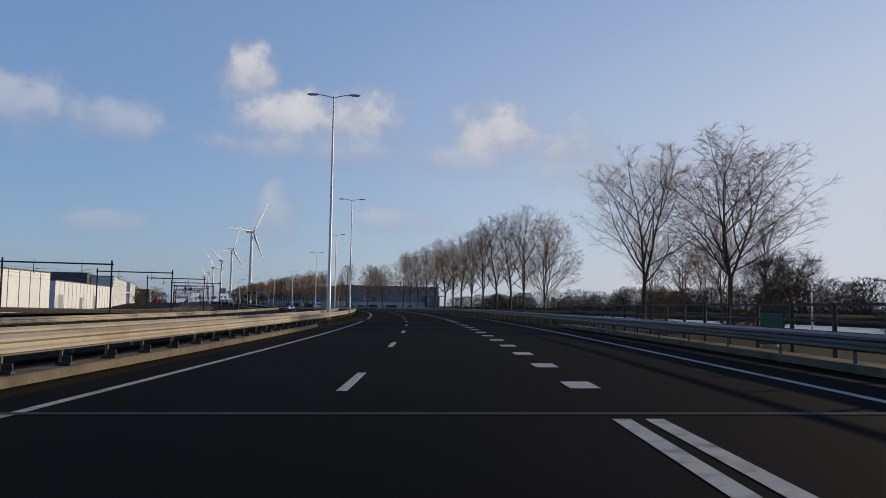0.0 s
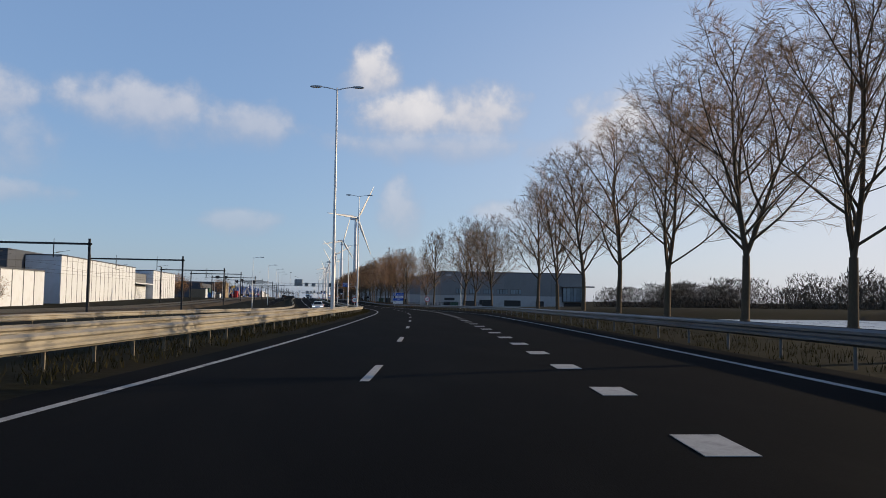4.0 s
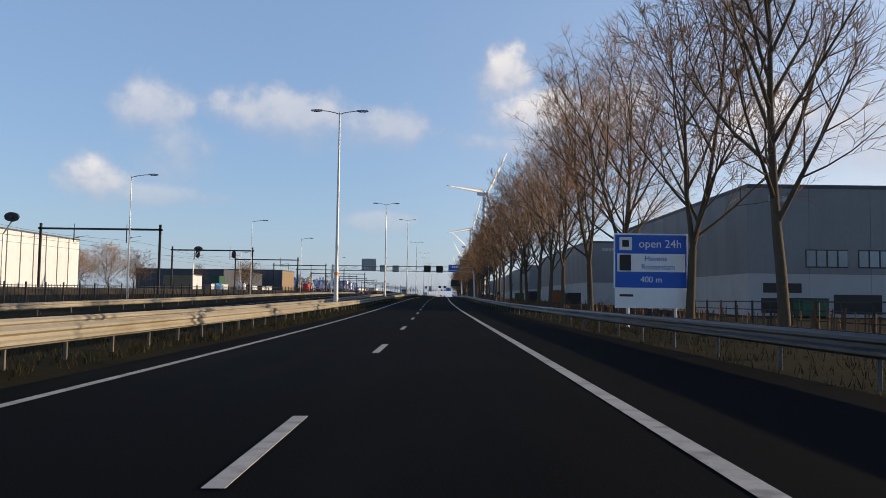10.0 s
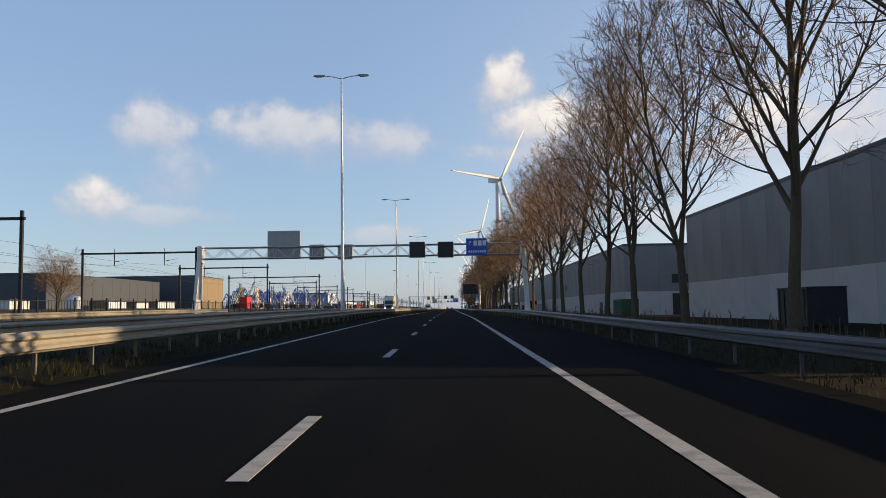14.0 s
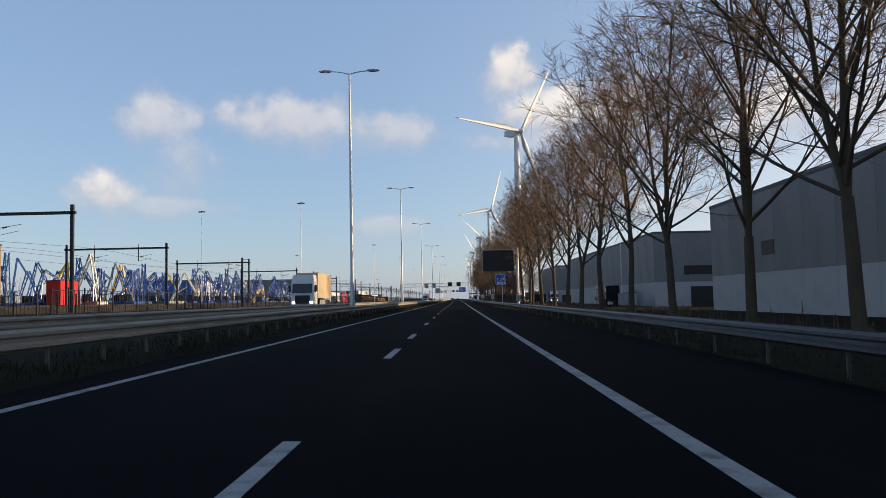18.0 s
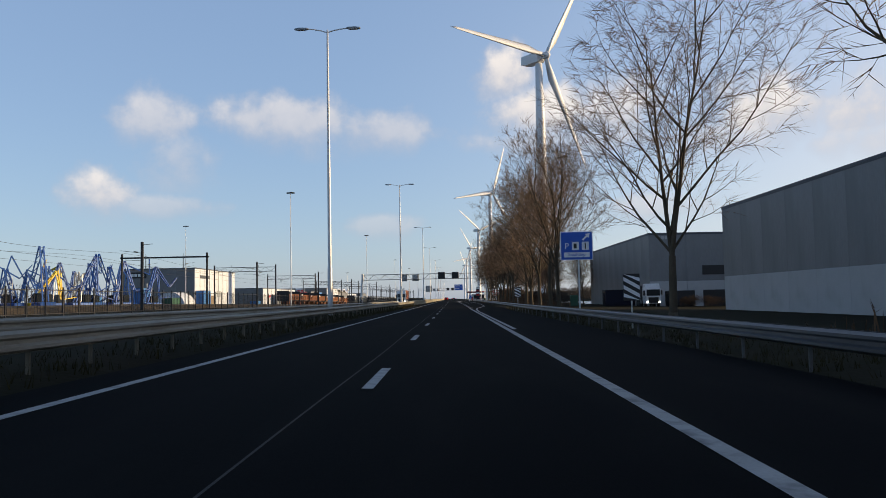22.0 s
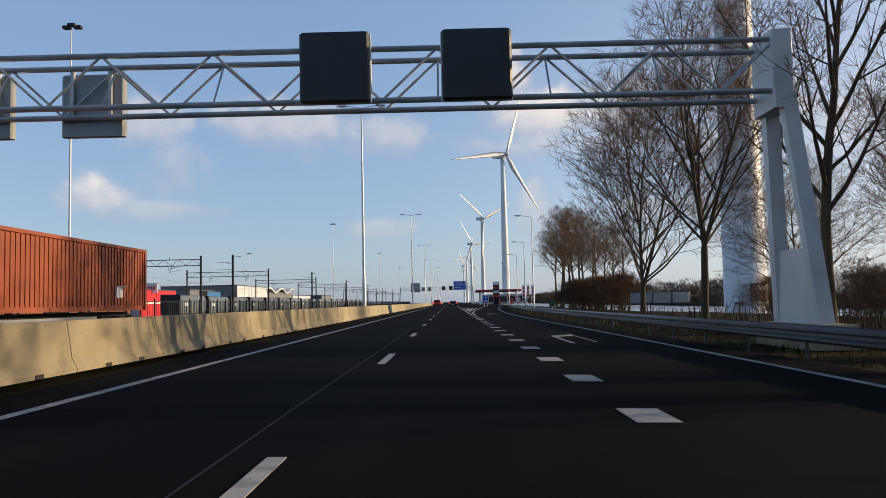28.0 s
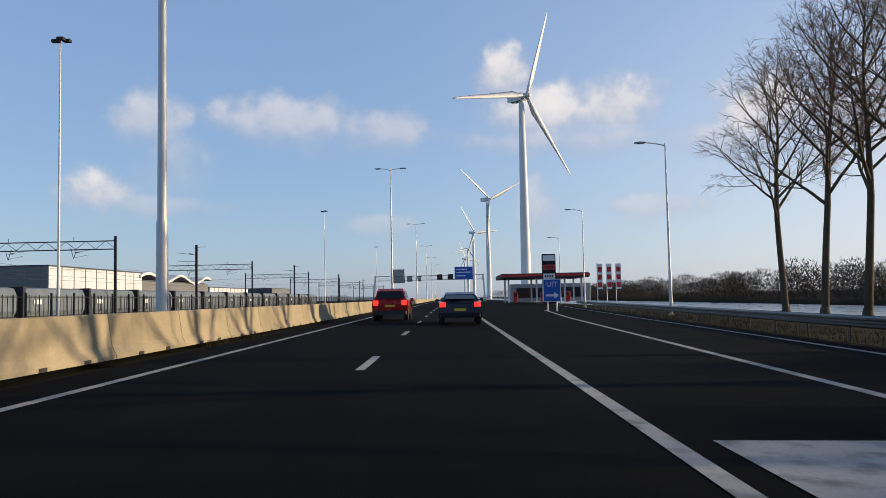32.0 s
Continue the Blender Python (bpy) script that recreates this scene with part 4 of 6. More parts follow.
def woods(label, spots, height, seed, sprays=110, leaf=1.0, low=.8):
    """A far band of leafless crowns: each is a cloud of short twigs over a few stems."""
    rng = random.Random(seed)
    g = Shape()
    for x, y, r in spots:
        h, z0 = height * rng.uniform(.7, 1.1), ground_z(x, y)
        for _ in range(sprays):
            a, q, f = rng.uniform(0, 6.28), r * math.sqrt(rng.random()), rng.random() ** low
            q *= math.sqrt(max(.05, 1 - (f * .9) ** 2.5))
            p = Vector((x + q * math.cos(a), y + q * math.sin(a), z0 + f * h))
            e = p + Vector((rng.uniform(-1, 1), rng.uniform(-1, 1), rng.uniform(.2, 1.3))) * rng.uniform(.7, 1.5) * leaf ** .5
            b = Vector((rng.uniform(-1, 1), rng.uniform(-1, 1), rng.uniform(-.4, .4))).normalized() * rng.uniform(.08, .22) * leaf
            g.add([p - b, p + b, e], [(0, 1, 2)])
    return tagged(part("far_woods", g, WOOD_FAR), label, "woods", kind="stuff")


rng = random.Random(5)
woods("far band of dark leafless woods behind the water", [(rng.uniform(85, 135), y, 5.5) for y in np.arange(-200, 400, 2.6)], 7.6, 7, 760, .75, 1.5)
woods("far band of leafless woods behind the second canal", [(rng.uniform(82, 120), y, 6) for y in np.arange(925, 1900, 4.0)], 8.5, 17, 700, .75, 1.4)
woods("far leafless woods on the horizon", [(rng.uniform(60, 420), rng.uniform(2250, 2500), 14) for _ in range(130)], 13, 18, 120)
woods("far leafless trees behind the industrial yards", [(rng.uniform(-330, -125), y, 6) for y in np.arange(60, 2300, 9.0)], 9.0, 8, 120)
woods("low dark hedge of leafless scrub behind the trees", [(rng.uniform(20, 27), y, 2.2) for y in np.arange(876, 962, 1.2)], 2.6, 19, 420, .16)

# tufts of grass on the verges
rng = random.Random(9)
tufts = Shape()
for _ in range(26000):
    s = rng.uniform(-10, 1120)
    r = rng.random()
    u = rail_l(s) + rng.uniform(-1.6, .9) if r < .5 and s < 850 else rail_r(s) + rng.uniform(-.9, 3.5)
    if r < .5 and s >= 850:
        u = -4.98 + .45 * rng.random() ** 2
        if math.sin(s * .37) + math.sin(s * .083 + 1) < 1.35:
            continue
    elif u > 0 and u < asphalt_r(s) + .1:
        continue
    if s < 44:
        continue
    p, h = place(s, u, .15 if u < 0 and s < 850 else 0), rng.uniform(.03, .13)
    for k in range(5):
        a = rng.uniform(0, 3.14)
        dx, dy = math.cos(a) * .011, math.sin(a) * .011
        ox, oy, lx, ly = rng.uniform(-.2, .2), rng.uniform(-.2, .2), rng.uniform(-.09, .09), rng.uniform(-.09, .09)
        tufts.add([(p.x - dx + ox, p.y - dy + oy, p.z - .1), (p.x + dx + ox, p.y + dy + oy, p.z - .1), (p.x + ox + lx, p.y + oy + ly, p.z + h)], [(0, 1, 2)])
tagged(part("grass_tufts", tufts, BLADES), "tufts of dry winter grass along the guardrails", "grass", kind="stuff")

# ---- gantries ----


def gantry(y, x0, x1, z0, z1, boxes, backs, label):
    ob = thing("sign_gantry", label, "gantry", "gantries", m=pose(0, y, 0))
    depth = .55
    for z in (z0, z1):
        for d in (-depth, depth):
            part("chord", Shape().tube((x0, d, z), (x1, d, z), .085, n=8), ZINC, ob)
    n = int((x1 - x0) / 1.55)
    step = (x1 - x0) / n
    for d in (-depth, depth):
        for k in range(n):
            a, b = (z0, z1) if k % 2 else (z1, z0)
            part("diagonal", Shape().tube((x0 + k * step, d, a), (x0 + (k + 1) * step, d, b), .038, n=5), ZINC, ob)
    for k in range(0, n + 1, 2):
        part("cross_brace", Shape().tube((x0 + k * step, -depth, z0), (x0 + k * step, depth, z1), .03, n=5), ZINC, ob)
    for x, out in ((x0, -1), (x1, 1)):
        leg = Shape()
        for d in (-1, 1):
            leg.loft([[(x + out * (.12 + .5 * k) - .2, d * (.35 + 1.0 * k) - .16, z), (x + out * (.12 + .5 * k) + .2, d * (.35 + 1.0 * k) - .16, z), (x + out * (.12 + .5 * k) + .2, d * (.35 + 1.0 * k) + .16, z), (x + out * (.12 + .5 * k) - .2, d * (.35 + 1.0 * k) + .16, z)] for k, z in ((1.0, -.1), (.0, z1 + .3))])
        part("leg", leg, POLE, ob)
        part("leg_plate", Shape().box((x - .28 + out * .1, -.75, z0 - .5), (x + .28 + out * .1, .75, z1 + .25), .03), POLE, ob)
        part("leg_web", Shape().box((x + out * .53 - .12, -1.2, .3), (x + out * .53 + .12, 1.2, 2.4), .03), POLE, ob)
        part("footing", Shape().box((x + out * .6 - .6, -1.9, -.3), (x + out * .6 + .6, 1.9, .35), .05), CONCRETE, ob)
    for x, size, zc in boxes:
        b = part("lane_signal", Shape().box((x - size / 2, -1.05, zc - size / 2), (x + size / 2, -.68, zc + size / 2), .06), BLACKBOX, ob, "dark unlit lane signal")
        part("rim", Shape().box((x - size / 2 - .03, -.70, zc - size / 2 - .03), (x + size / 2 + .03, -.62, zc + size / 2 + .03), .02), WHITE, b)
    for x, w, h, zc in backs:
        b = part("sign_back", Shape().box((x - w / 2, .68, zc - h / 2), (x + w / 2, .95, zc + h / 2), .05), BOXBACK, ob, "grey back of an oncoming sign")
        for k in (-.3, .3):
            part("bracket", Shape().box((x + k * w - .05, .55, z0), (x + k * w + .05, .69, z1)), ZINC, b)
    return ob


g1 = gantry(559.5, -30.7, 10.7, 7.6, 9.0, [(-2.75, 2.0, 8.32), (.88, 2.0, 8.28)], [(-20.2, 4.3, 3.7, 9.35), (-15.9, 1.95, 1.95, 8.35), (-12.2, 1.95, 1.95, 8.3)], "grey steel lattice gantry with dark lane signals")
gantry(938.6, -23.8, 10.5, 6.75, 8.2, [(-1.65, 1.9, 7.62), (2.22, 1.9, 7.62)], [(-9.0, 1.85, 1.85, 7.15), (-12.3, 1.85, 1.85, 7.15)], "grey steel lattice gantry over the motorway with dark lane signals")
g3 = gantry(1322, -24, 13, 7.4, 8.9, [(-1.85, 1.9, 8.3), (1.85, 1.9, 8.3)], [(-9.2, 1.85, 1.85, 7.9), (-12.3, 1.85, 1.85, 7.9), (-16.4, 4.8, 4.8, 8.9)], "far steel gantry with lane signals and a wide blue sign")
panel = part("blue_panel", Shape().box((3.3, -.98, 7.4), (9.6, -.7, 11.7), .08), BLUE, g3, "blue direction panel with white text bars")
for z, a, b in ((10.8, 3.9, 7.6), (9.8, 3.9, 8.8), (8.6, 3.9, 7.0)):
    part("text_bar", Shape().box((a, -1.0, z - .16), (b, -.975, z + .16)), WHITE, panel)

# ---- warehouses on the right ----


def warehouse(label, x0, y0, x1, y1, h, base=3.7, south=(), west=(), step=6.0, z=0.0, west_base=True):
    """Cladding panels above, pale panels below, on a plain core; south and west: dark openings (from, to, low, high)."""
    ob = thing("warehouse", label, "warehouse", "warehouses", m=pose(x0, y0, z))
    w, d = x1 - x0, y1 - y0
    part("core", Shape().box((.14, .14, -.2), (w, d, h - .25)), ROOFDARK, ob)
    part("roof", Shape().box((-.03, -.03, h - .25), (w + .05, d + .05, h - .1)).box((-.08, -.08, h - .12), (w + .1, .1, h + .12)).box((-.08, .1, h - .12), (.1, d, h + .12)), ROOFDARK, ob)
    for axis, length in ((0, w), (1, d)):
        n = max(1, round(length / step))
        k = length / n
        size = (lambda z0, z1: Shape().box((.012, 0, z0), (k - .012, .13, z1), .008)) if axis == 0 else (lambda z0, z1: Shape().box((0, .012, z0), (.13, k - .012, z1), .008))
        upper, lower = size(base + .01 if axis == 0 or west_base else -.4, h - .2).mesh("cladding_panel"), size(-.4, base - .01).mesh("base_panel")
        for i in range(n):
            m = pose(i * k, 0, 0) if axis == 0 else pose(0, i * k, 0)
            part("cladding_panel", upper, GREYCLAD, ob, m=m)
            if axis == 0 or west_base:
                part("base_panel", lower, WHITEPANEL, ob, m=m)
    for a, b, z0, z1, *panes in south:
        win = part("window" if panes else "loading_door", Shape().box((a, -.05, z0), (b, .06, z1), .03), BLACK, ob)
        for j in range(panes[0] if panes else 0):
            q = (b - a) / panes[0]
            part("pane", Shape().box((a + j * q + .08, -.075, z0 + .1), (a + (j + 1) * q - .08, -.052, z1 - .1)), PANE, win)
    for a, b, z0, z1 in west:
        part("loading_door", Shape().box((-.05, a, z0), (.06, b, z1), .03), BLACK, ob)
    return ob


def plain_logo(ob, x, z, bars, material, size=.5):
    """Plain bars where a firm's lettering stands."""
    for i in range(bars):
        part("lettering_bar", Shape().box((x + i * size * 1.25, -.03, z), (x + i * size * 1.25 + size, .02, z + size * 1.1), .02), material, ob)


PANE = mat("pale_window_pane", (0.22, 0.27, 0.30), .12, vary=.3, scale=.6, bump=0, each=.5)
b1 = warehouse("grey warehouse with pale base and a strip of office windows", 31, 400.5, 83, 452, 12.0, 3.7, z=-.9,
               south=[(5.4 + 4.95 * k, 9.4 + 4.95 * k, 4.3, 6.0, 4) for k in range(5)] + [(1.4, 5.0, 1.9, 2.8), (1.2, 5.0, 0, 1.4), (8.0, 12.5, 0, 1.8), (14, 18.5, .5, 2.2), (23, 29, 0, 2.1), (34.6, 37.6, 0, 1.9), (45, 51.6, 0, 1.4)])
bay = part("glass_bay", Shape().box((44.3, -1.2, 1.7), (52.2, 0, 7.0), .05), BLACK, b1, "glazed corner bay")
for k in range(6):
    part("pane", Shape().box((44.5 + k * 1.28, -1.24, 1.9), (45.66 + k * 1.28, -1.205, 6.8)), PANE, bay)
part("canopy", Shape().box((43.6, -2.0, 7.05), (56.0, 1.5, 7.5), .05), GREYCLAD, b1, "flat projecting canopy")
plain_logo(b1, 2.0, 10.5, 3, WHITEPANEL)
b2 = warehouse("large grey warehouse with pale concrete base panels", 30.6, 482, 80, 555, 12.4, 4.3, z=-.9, south=[(8, 22, 5.6, 6.9), (10, 15, 0, 3.4), (18, 24, 0, 3.4)])
plain_logo(b2, 3.0, 10.6, 4, WHITEPANEL)
warehouse("large grey warehouse with a dark loading door", 31.0, 592, 84, 676, 12.0, 4.0, z=-.9, south=[(8, 18, 5.4, 6.9), (8, 13.5, 0, 3.6)], west=[(20, 23, 0, 2.4), (66, 69, 5.6, 7)])
warehouse("grey warehouse with tall plain cladding behind trees", 34.6, 717, 86, 814, 12.6, 4.2, z=-1.0, south=[(5, 15, 5.4, 6.9), (6, 11.5, 0, 3.4)], west=[(30, 34, 0, 2.6), (44, 49, 0, 2.6)])
b5 = warehouse("grey warehouse with dark window strip and pale base", 35.2, 852.5, 86, 910, 12.6, 4.4, z=-1.0, south=[(9, 24, 5.4, 7.0), (9, 15, 0, 2.8), (20, 25, 0, 2.2)], west_base=False)
plain_logo(b5, 1.5, 11.6, 3, WHITEPANEL)
# external pipework ladder on the tall cladding
ladder = thing("wall_ladder", "pale steel cage ladder fixed to the warehouse wall", "ladder", m=pose(34.2, 742, -1.0))
for y in (0, .6):
    part("stile", Shape().beam((.15, y, 0), (.15, y, 13.0), .06), WHITE, ladder)
for k in range(24):
    part("rung", Shape().beam((.15, 0, 3.8 + k * .38), (.15, .6, 3.8 + k * .38), .03), WHITE, ladder)

# yard fence, bins and vans before the warehouses
fence = thing("yard_fence", "dark steel yard fence before the warehouse", "fence", m=pose(0, 0, 0))
for k in range(0, 60):
    s = 268 + 2.1 * k
    if s < 392:
        part("post", Shape().box((-.04, -.04, -.3), (.04, .04, 1.2)), DARKSTEEL, fence, m=at_road(s, 16.5))
for z in (.35, .75, 1.12):
    part("rail", sweep(268, 392, 16.5, [(-.02, z), (.02, z), (.02, z + .05), (-.02, z + .05)], 6), DARKSTEEL, fence)
rng = random.Random(3)


def container_box(x, y, z, w, d, h, material, label, name="waste_container", category="container"):
    ob = thing(name, label, category, m=pose(x, y, z))
    part("body", Shape().box((0, 0, .1), (w, d, h), .05), material, ob)
    n = max(2, int(d / .6))
    for k in range(n):
        part("rib", Shape().box((-.05, (k + .4) * d / n, .15), (0, (k + .4) * d / n + .1, h - .08)), material, ob)
    part("lid", Shape().box((-.03, -.03, h), (w + .03, d + .03, h + .07), .02), DARKSTEEL, ob)
    part("skid", Shape().box((.1, .1, 0), (w - .1, d - .1, .1)), DARKSTEEL, ob)
    return ob


for x, y, z, w, d, h, mt, lab in [(25, 470, -.35, 2.4, 4.5, 2.0, DARKSTEEL, "dark steel waste container beside the warehouse"), (23, 476, -.3, 2.4, 3, 2.4, RUST, "rusty waste container beside the warehouse"),
                                  (21.5, 503, -.1, 2.3, 4, 2.2, DARKSTEEL, "dark waste container in the yard"), (24, 563, 0, 2.4, 5, 2.1, GREEN, "green waste container in the yard"), 
                                  (29, 716, 0, 2.4, 4, 2.2, BOXBACK, "grey container in front of the grey warehouse"), (26, 845, 0, 4.8, 2.5, 2.6, NAVYCAR, "dark blue container in front of the grey warehouse"), (36.6, 846, 0, 4.2, 2.5, 2.5, DARKSTEEL, "dark container beside the warehouse"), (20.4, 845, 0, 1.2, 1.0, 1.8, GREEN, "green cabinet with a black top on the verge"),
                                  (34, 396, -.95, 2.4, 2, 1.6, GREEN, "green bin before the office windows"), (45, 395, -.95, 3, 2, 1.9, DARKSTEEL, "dark container before the office windows")]:
    container_box(x, y, ground_z(x, y), w, d, h, mt, lab)

trailer = thing("parked_trailer", "dark blue parked trailer with pale lettering bars beside the warehouse", "trailer", m=pose(28.2, 726.5, ground_z(28.2, 732)))
part("body", Shape().box((0, 0, 1.0), (2.45, 12, 3.6), .04), NAVYCAR, trailer)
part("chassis", Shape().box((.5, .2, .7), (1.95, 11.8, 1.0)), DARKSTEEL, trailer)
for k in range(5):
    part("lettering_bar", Shape().box((-.02, 4.2 + k * 1.35, 1.7), (0, 5.2 + k * 1.35, 2.9)), WHITEPANEL, trailer)
for y in (1.6, 2.9, 4.2):
    for x in (.25, 2.2):
        part("wheel", Shape().tube((x - .17, y, .5), (x + .17, y, .5), .5, n=14), RUBBER, trailer)
for x in (.5, 1.95):
    part("landing_leg", Shape().box((x - .06, 9.4, 0), (x + .06, 9.55, 1.0)), DARKSTEEL, trailer)

# ---- signs ----


def words(text, size, material, parent, m, label=""):
    c = bpy.data.curves.new("lettering", "FONT")
    c.body, c.size, c.align_x, c.align_y, c.extrude = text, size, "CENTER", "CENTER", .004
    tmp = bpy.data.objects.new("tmp", c)
    scene.collection.objects.link(tmp)
    me = bpy.data.meshes.new_from_object(tmp.evaluated_get(bpy.context.evaluated_depsgraph_get()))
    bpy.data.objects.remove(tmp)
    me.materials.clear()
    return part("lettering", me, material, parent, label, m=m @ pose(0, 0, 0, 90, 0, 0))


def round_sign(text, m, size=1.15, post=1.5, poles=1):
    ob = thing("speed_sign", f"round white speed sign with red rim reading {text}", "road sign", "speed signs", m=m)
    part("post", Shape().tube((0, .06, 0), (0, .06, post + size * .3), .04, n=8), ZINC, ob)
    z = post + size / 2
    face = lambda r, y: Shape().loft([[(r * math.cos(2 * math.pi * i / 36), yy, z + r * math.sin(2 * math.pi * i / 36)) for i in range(36)] for yy in (y, y + .02)])  # noqa: E731
    plate = part("plate", face(size / 2, 0), REDSIGN, ob, "red rim")
    part("face", face(size * .39, -.012), WHITE, plate, "white face")
    words(text, size * .42, BLACK, plate, pose(0, -.02, z))
    return ob


def at_abs(x, y):
    return pose(x, y, float(np.interp(y, cy, cz)) + crossfall(y, x) - .05)


round_sign("100", at_abs(-5.3, 291.6), 1.16, 1.3)
round_sign("100", at_abs(9.2, 287), 1.1, 1.3)
round_sign("70", at_abs(13.8, 1060.7), 1.1, 1.05)


def board(name, label, x0, x1, y, z0, z1, material, posts=(), group=""):
    """A sign board that faces the traffic, on posts; lettering goes on it in place."""
    ob = thing(name, label, "road sign", group, m=at_abs(0, y) @ pose(0, 0, crossfall(y, (x0 + x1) / 2)))
    b = part("board", Shape().box((x0, 0, z0), (x1, .06, z1), .03), material, ob)
    part("border", Shape().box((x0 - .05, .015, z0 - .05), (x1 + .05, .05, z1 + .05), .03), DARKSTEEL if material is GREEN else WHITE, b)
    for x in posts:
        part("post", Shape().tube((x, .12, 0), (x, .12, z1 - .1), .07, n=8), POLE, ob)
    return ob


# fuel and harbour board: three fields
s1 = board("service_sign", "blue roadside service sign with a white lower panel", 10.1, 13.3, 361.5, 1.75, 4.1, BLUE, (10.7, 12.8))
part("panel", Shape().box((10.1, -.01, .85), (13.3, .05, 1.72), .02), WHITE, s1, "white lower panel")
part("field", Shape().box((10.2, -.012, 2.45), (13.2, .0, 3.25)), WHITE, s1, "white field")
words("open 24h", .5, WHITE, s1, pose(12.1, -.008, 3.68))
part("pictogram", Shape().box((10.3, -.014, 3.4), (10.85, -.002, 3.98), .02), WHITE, s1)
part("pictogram", Shape().box((10.42, -.02, 3.55), (10.72, -.013, 3.85)), BLACK, s1)
part("pictogram", Shape().box((10.3, -.02, 2.5), (10.8, -.011, 3.2), .02), BLACK, s1)
words("Havens", .34, BLUE, s1, pose(11.9, -.018, 3.03))
words("Rotterdam", .34, BLUE, s1, pose(12.0, -.018, 2.66))
words("400 m", .38, WHITE, s1, pose(11.7, -.008, 2.1))
part("pictogram", Shape().box((10.3, -.02, 1.35), (10.9, -.011, 1.45)), BLACK, s1)

# dark variable message sign on its mast
vms = thing("message_sign", "large dark unlit message sign on a white mast", "message sign", m=pose(.42, 700, -.36))
box = part("cabinet", Shape().box((4.85, -.1, 5.42), (9.45, .45, 8.5), .05), BLACKBOX, vms)
part("rim", Shape().box((4.78, .1, 5.35), (9.52, .3, 8.57), .03), BOXBACK, box)
part("mast", Shape().revolve([(.19, 0), (.19, 8.9), (.05, 8.95)], 12, (9.95, .2, 0)), POLE, vms)
for z in (5.9, 8.0):
    part("arm", Shape().box((9.4, .1, z), (9.95, .3, z + .15)), POLE, vms)
part("marker_band", Shape().revolve([(.2, 1.9), (.2, 2.25)], 12, (9.95, .2, 0)), ORANGE, vms, "orange marker band")
part("cabinet_box", Shape().box((9.6, -.2, .9), (10.2, .1, 1.9), .03), BOXBACK, vms)

# service area sign
s2 = board("service_area_sign", "blue service area sign with white pictograms", 10.4, 13.1, 791, 4.95, 7.45, BLUE, (11.9,))
s2.matrix_basis = s2.matrix_basis @ pose(1.5, 2, .1) @ pose(11.75, 0, 6.2) @ Matrix.Diagonal((1.12, 1, 1.06, 1)) @ pose(-11.75, 0, -6.2)
words("P", .75, WHITE, s2, pose(10.9, -.01, 6.15))
part("pictogram", Shape().box((11.35, -.012, 5.8), (11.95, -.002, 6.55), .02), WHITE, s2)
part("pictogram", Shape().box((11.5, -.02, 5.95), (11.75, -.011, 6.4)), BLACK, s2)
part("pictogram", Shape().box((12.2, -.012, 5.8), (12.8, -.002, 6.55), .02), WHITE, s2)
part("pictogram", Shape().box((12.45, -.02, 5.9), (12.55, -.011, 6.45)), BLACK, s2)
part("field", Shape().box((10.65, -.012, 5.15), (12.85, -.002, 5.6), .02), WHITE, s2)
words("Staaldiep", .42, BLUE, s2, pose(11.75, -.016, 5.39))
arrow_up = Shape().add([(12.2, -.012, 6.75), (12.32, -.012, 6.65), (12.72, -.012, 7.02), (12.82, -.012, 6.88), (12.9, -.012, 7.32), (12.48, -.012, 7.25), (12.6, -.012, 7.14)], [(0, 1, 2, 6), (3, 4, 5), (3, 5, 6, 2)])
part("arrow", arrow_up, WHITE, s2)


def chevron(x, y, z):
    ob = thing("hatched_board", "black and white diagonally striped warning board", "road sign", "striped boards", m=pose(x, y, ground_z(x, y)))
    part("post", Shape().tube((0, .06, -.1), (0, .06, z + .5), .035, n=6), ZINC, ob)
    plate = part("board", Shape().box((-.36, 0, z - .58), (.36, .03, z + .58), .02), BLACK, ob)
    for k in range(4):
        a = z - .58 + k * .35 - .2
        pts = [(-.35, -.006, a + .36), (.35, -.006, a - .04), (.35, -.006, a + .13), (-.35, -.006, a + .53)]
        pts = [(px, py, min(max(pz, z - .57), z + .57)) for px, py, pz in pts]
        part("stripe", Shape().add(pts, [(0, 1, 2, 3)]), WHITE, plate)


chevron(8.9, 751.4, 1.75), chevron(8.5, 805.2, 1.95)
# blue gantry signs
for gx0, gx1, gz0, gz1 in ((3.5, 6.2, 7.45, 9.65),):
    sgn = part("direction_sign", Shape().box((gx0, -1.0, gz0), (gx1, -.85, gz1), .05), BLUE, g1, "blue service sign")
    words("P", .7, WHITE, sgn, pose(gx0 + .5, -1.02, gz1 - .62))
    for k in range(3):
        part("pictogram", Shape().box((gx0 + .95 + k * .58, -1.02, gz1 - .95), (gx0 + 1.4 + k * .58, -1.002, gz1 - .3), .02), WHITE, sgn)
    for k in range(8):
        part("lettering_bar", Shape().box((gx0 + .3 + k * .29, -1.02, gz0 + .35), (gx0 + .48 + k * .29, -1.002, gz0 + .65)), WHITE, sgn)
uit = board("exit_sign", "blue exit sign reading UIT with a white arrow", 9.75, 11.25, 1119.9, .95, 2.85, BLUE, (10.1, 10.9))
words("UIT", .62, WHITE, uit, pose(10.5, -.01, 2.4))
part("arrow", Shape().add([(9.95, -.012, 1.36), (10.7, -.012, 1.36), (10.7, -.012, 1.16), (11.1, -.012, 1.45), (10.7, -.012, 1.74), (10.7, -.012, 1.54), (9.95, -.012, 1.54)], [(0, 1, 5, 6), (2, 3, 4)]), WHITE, uit)
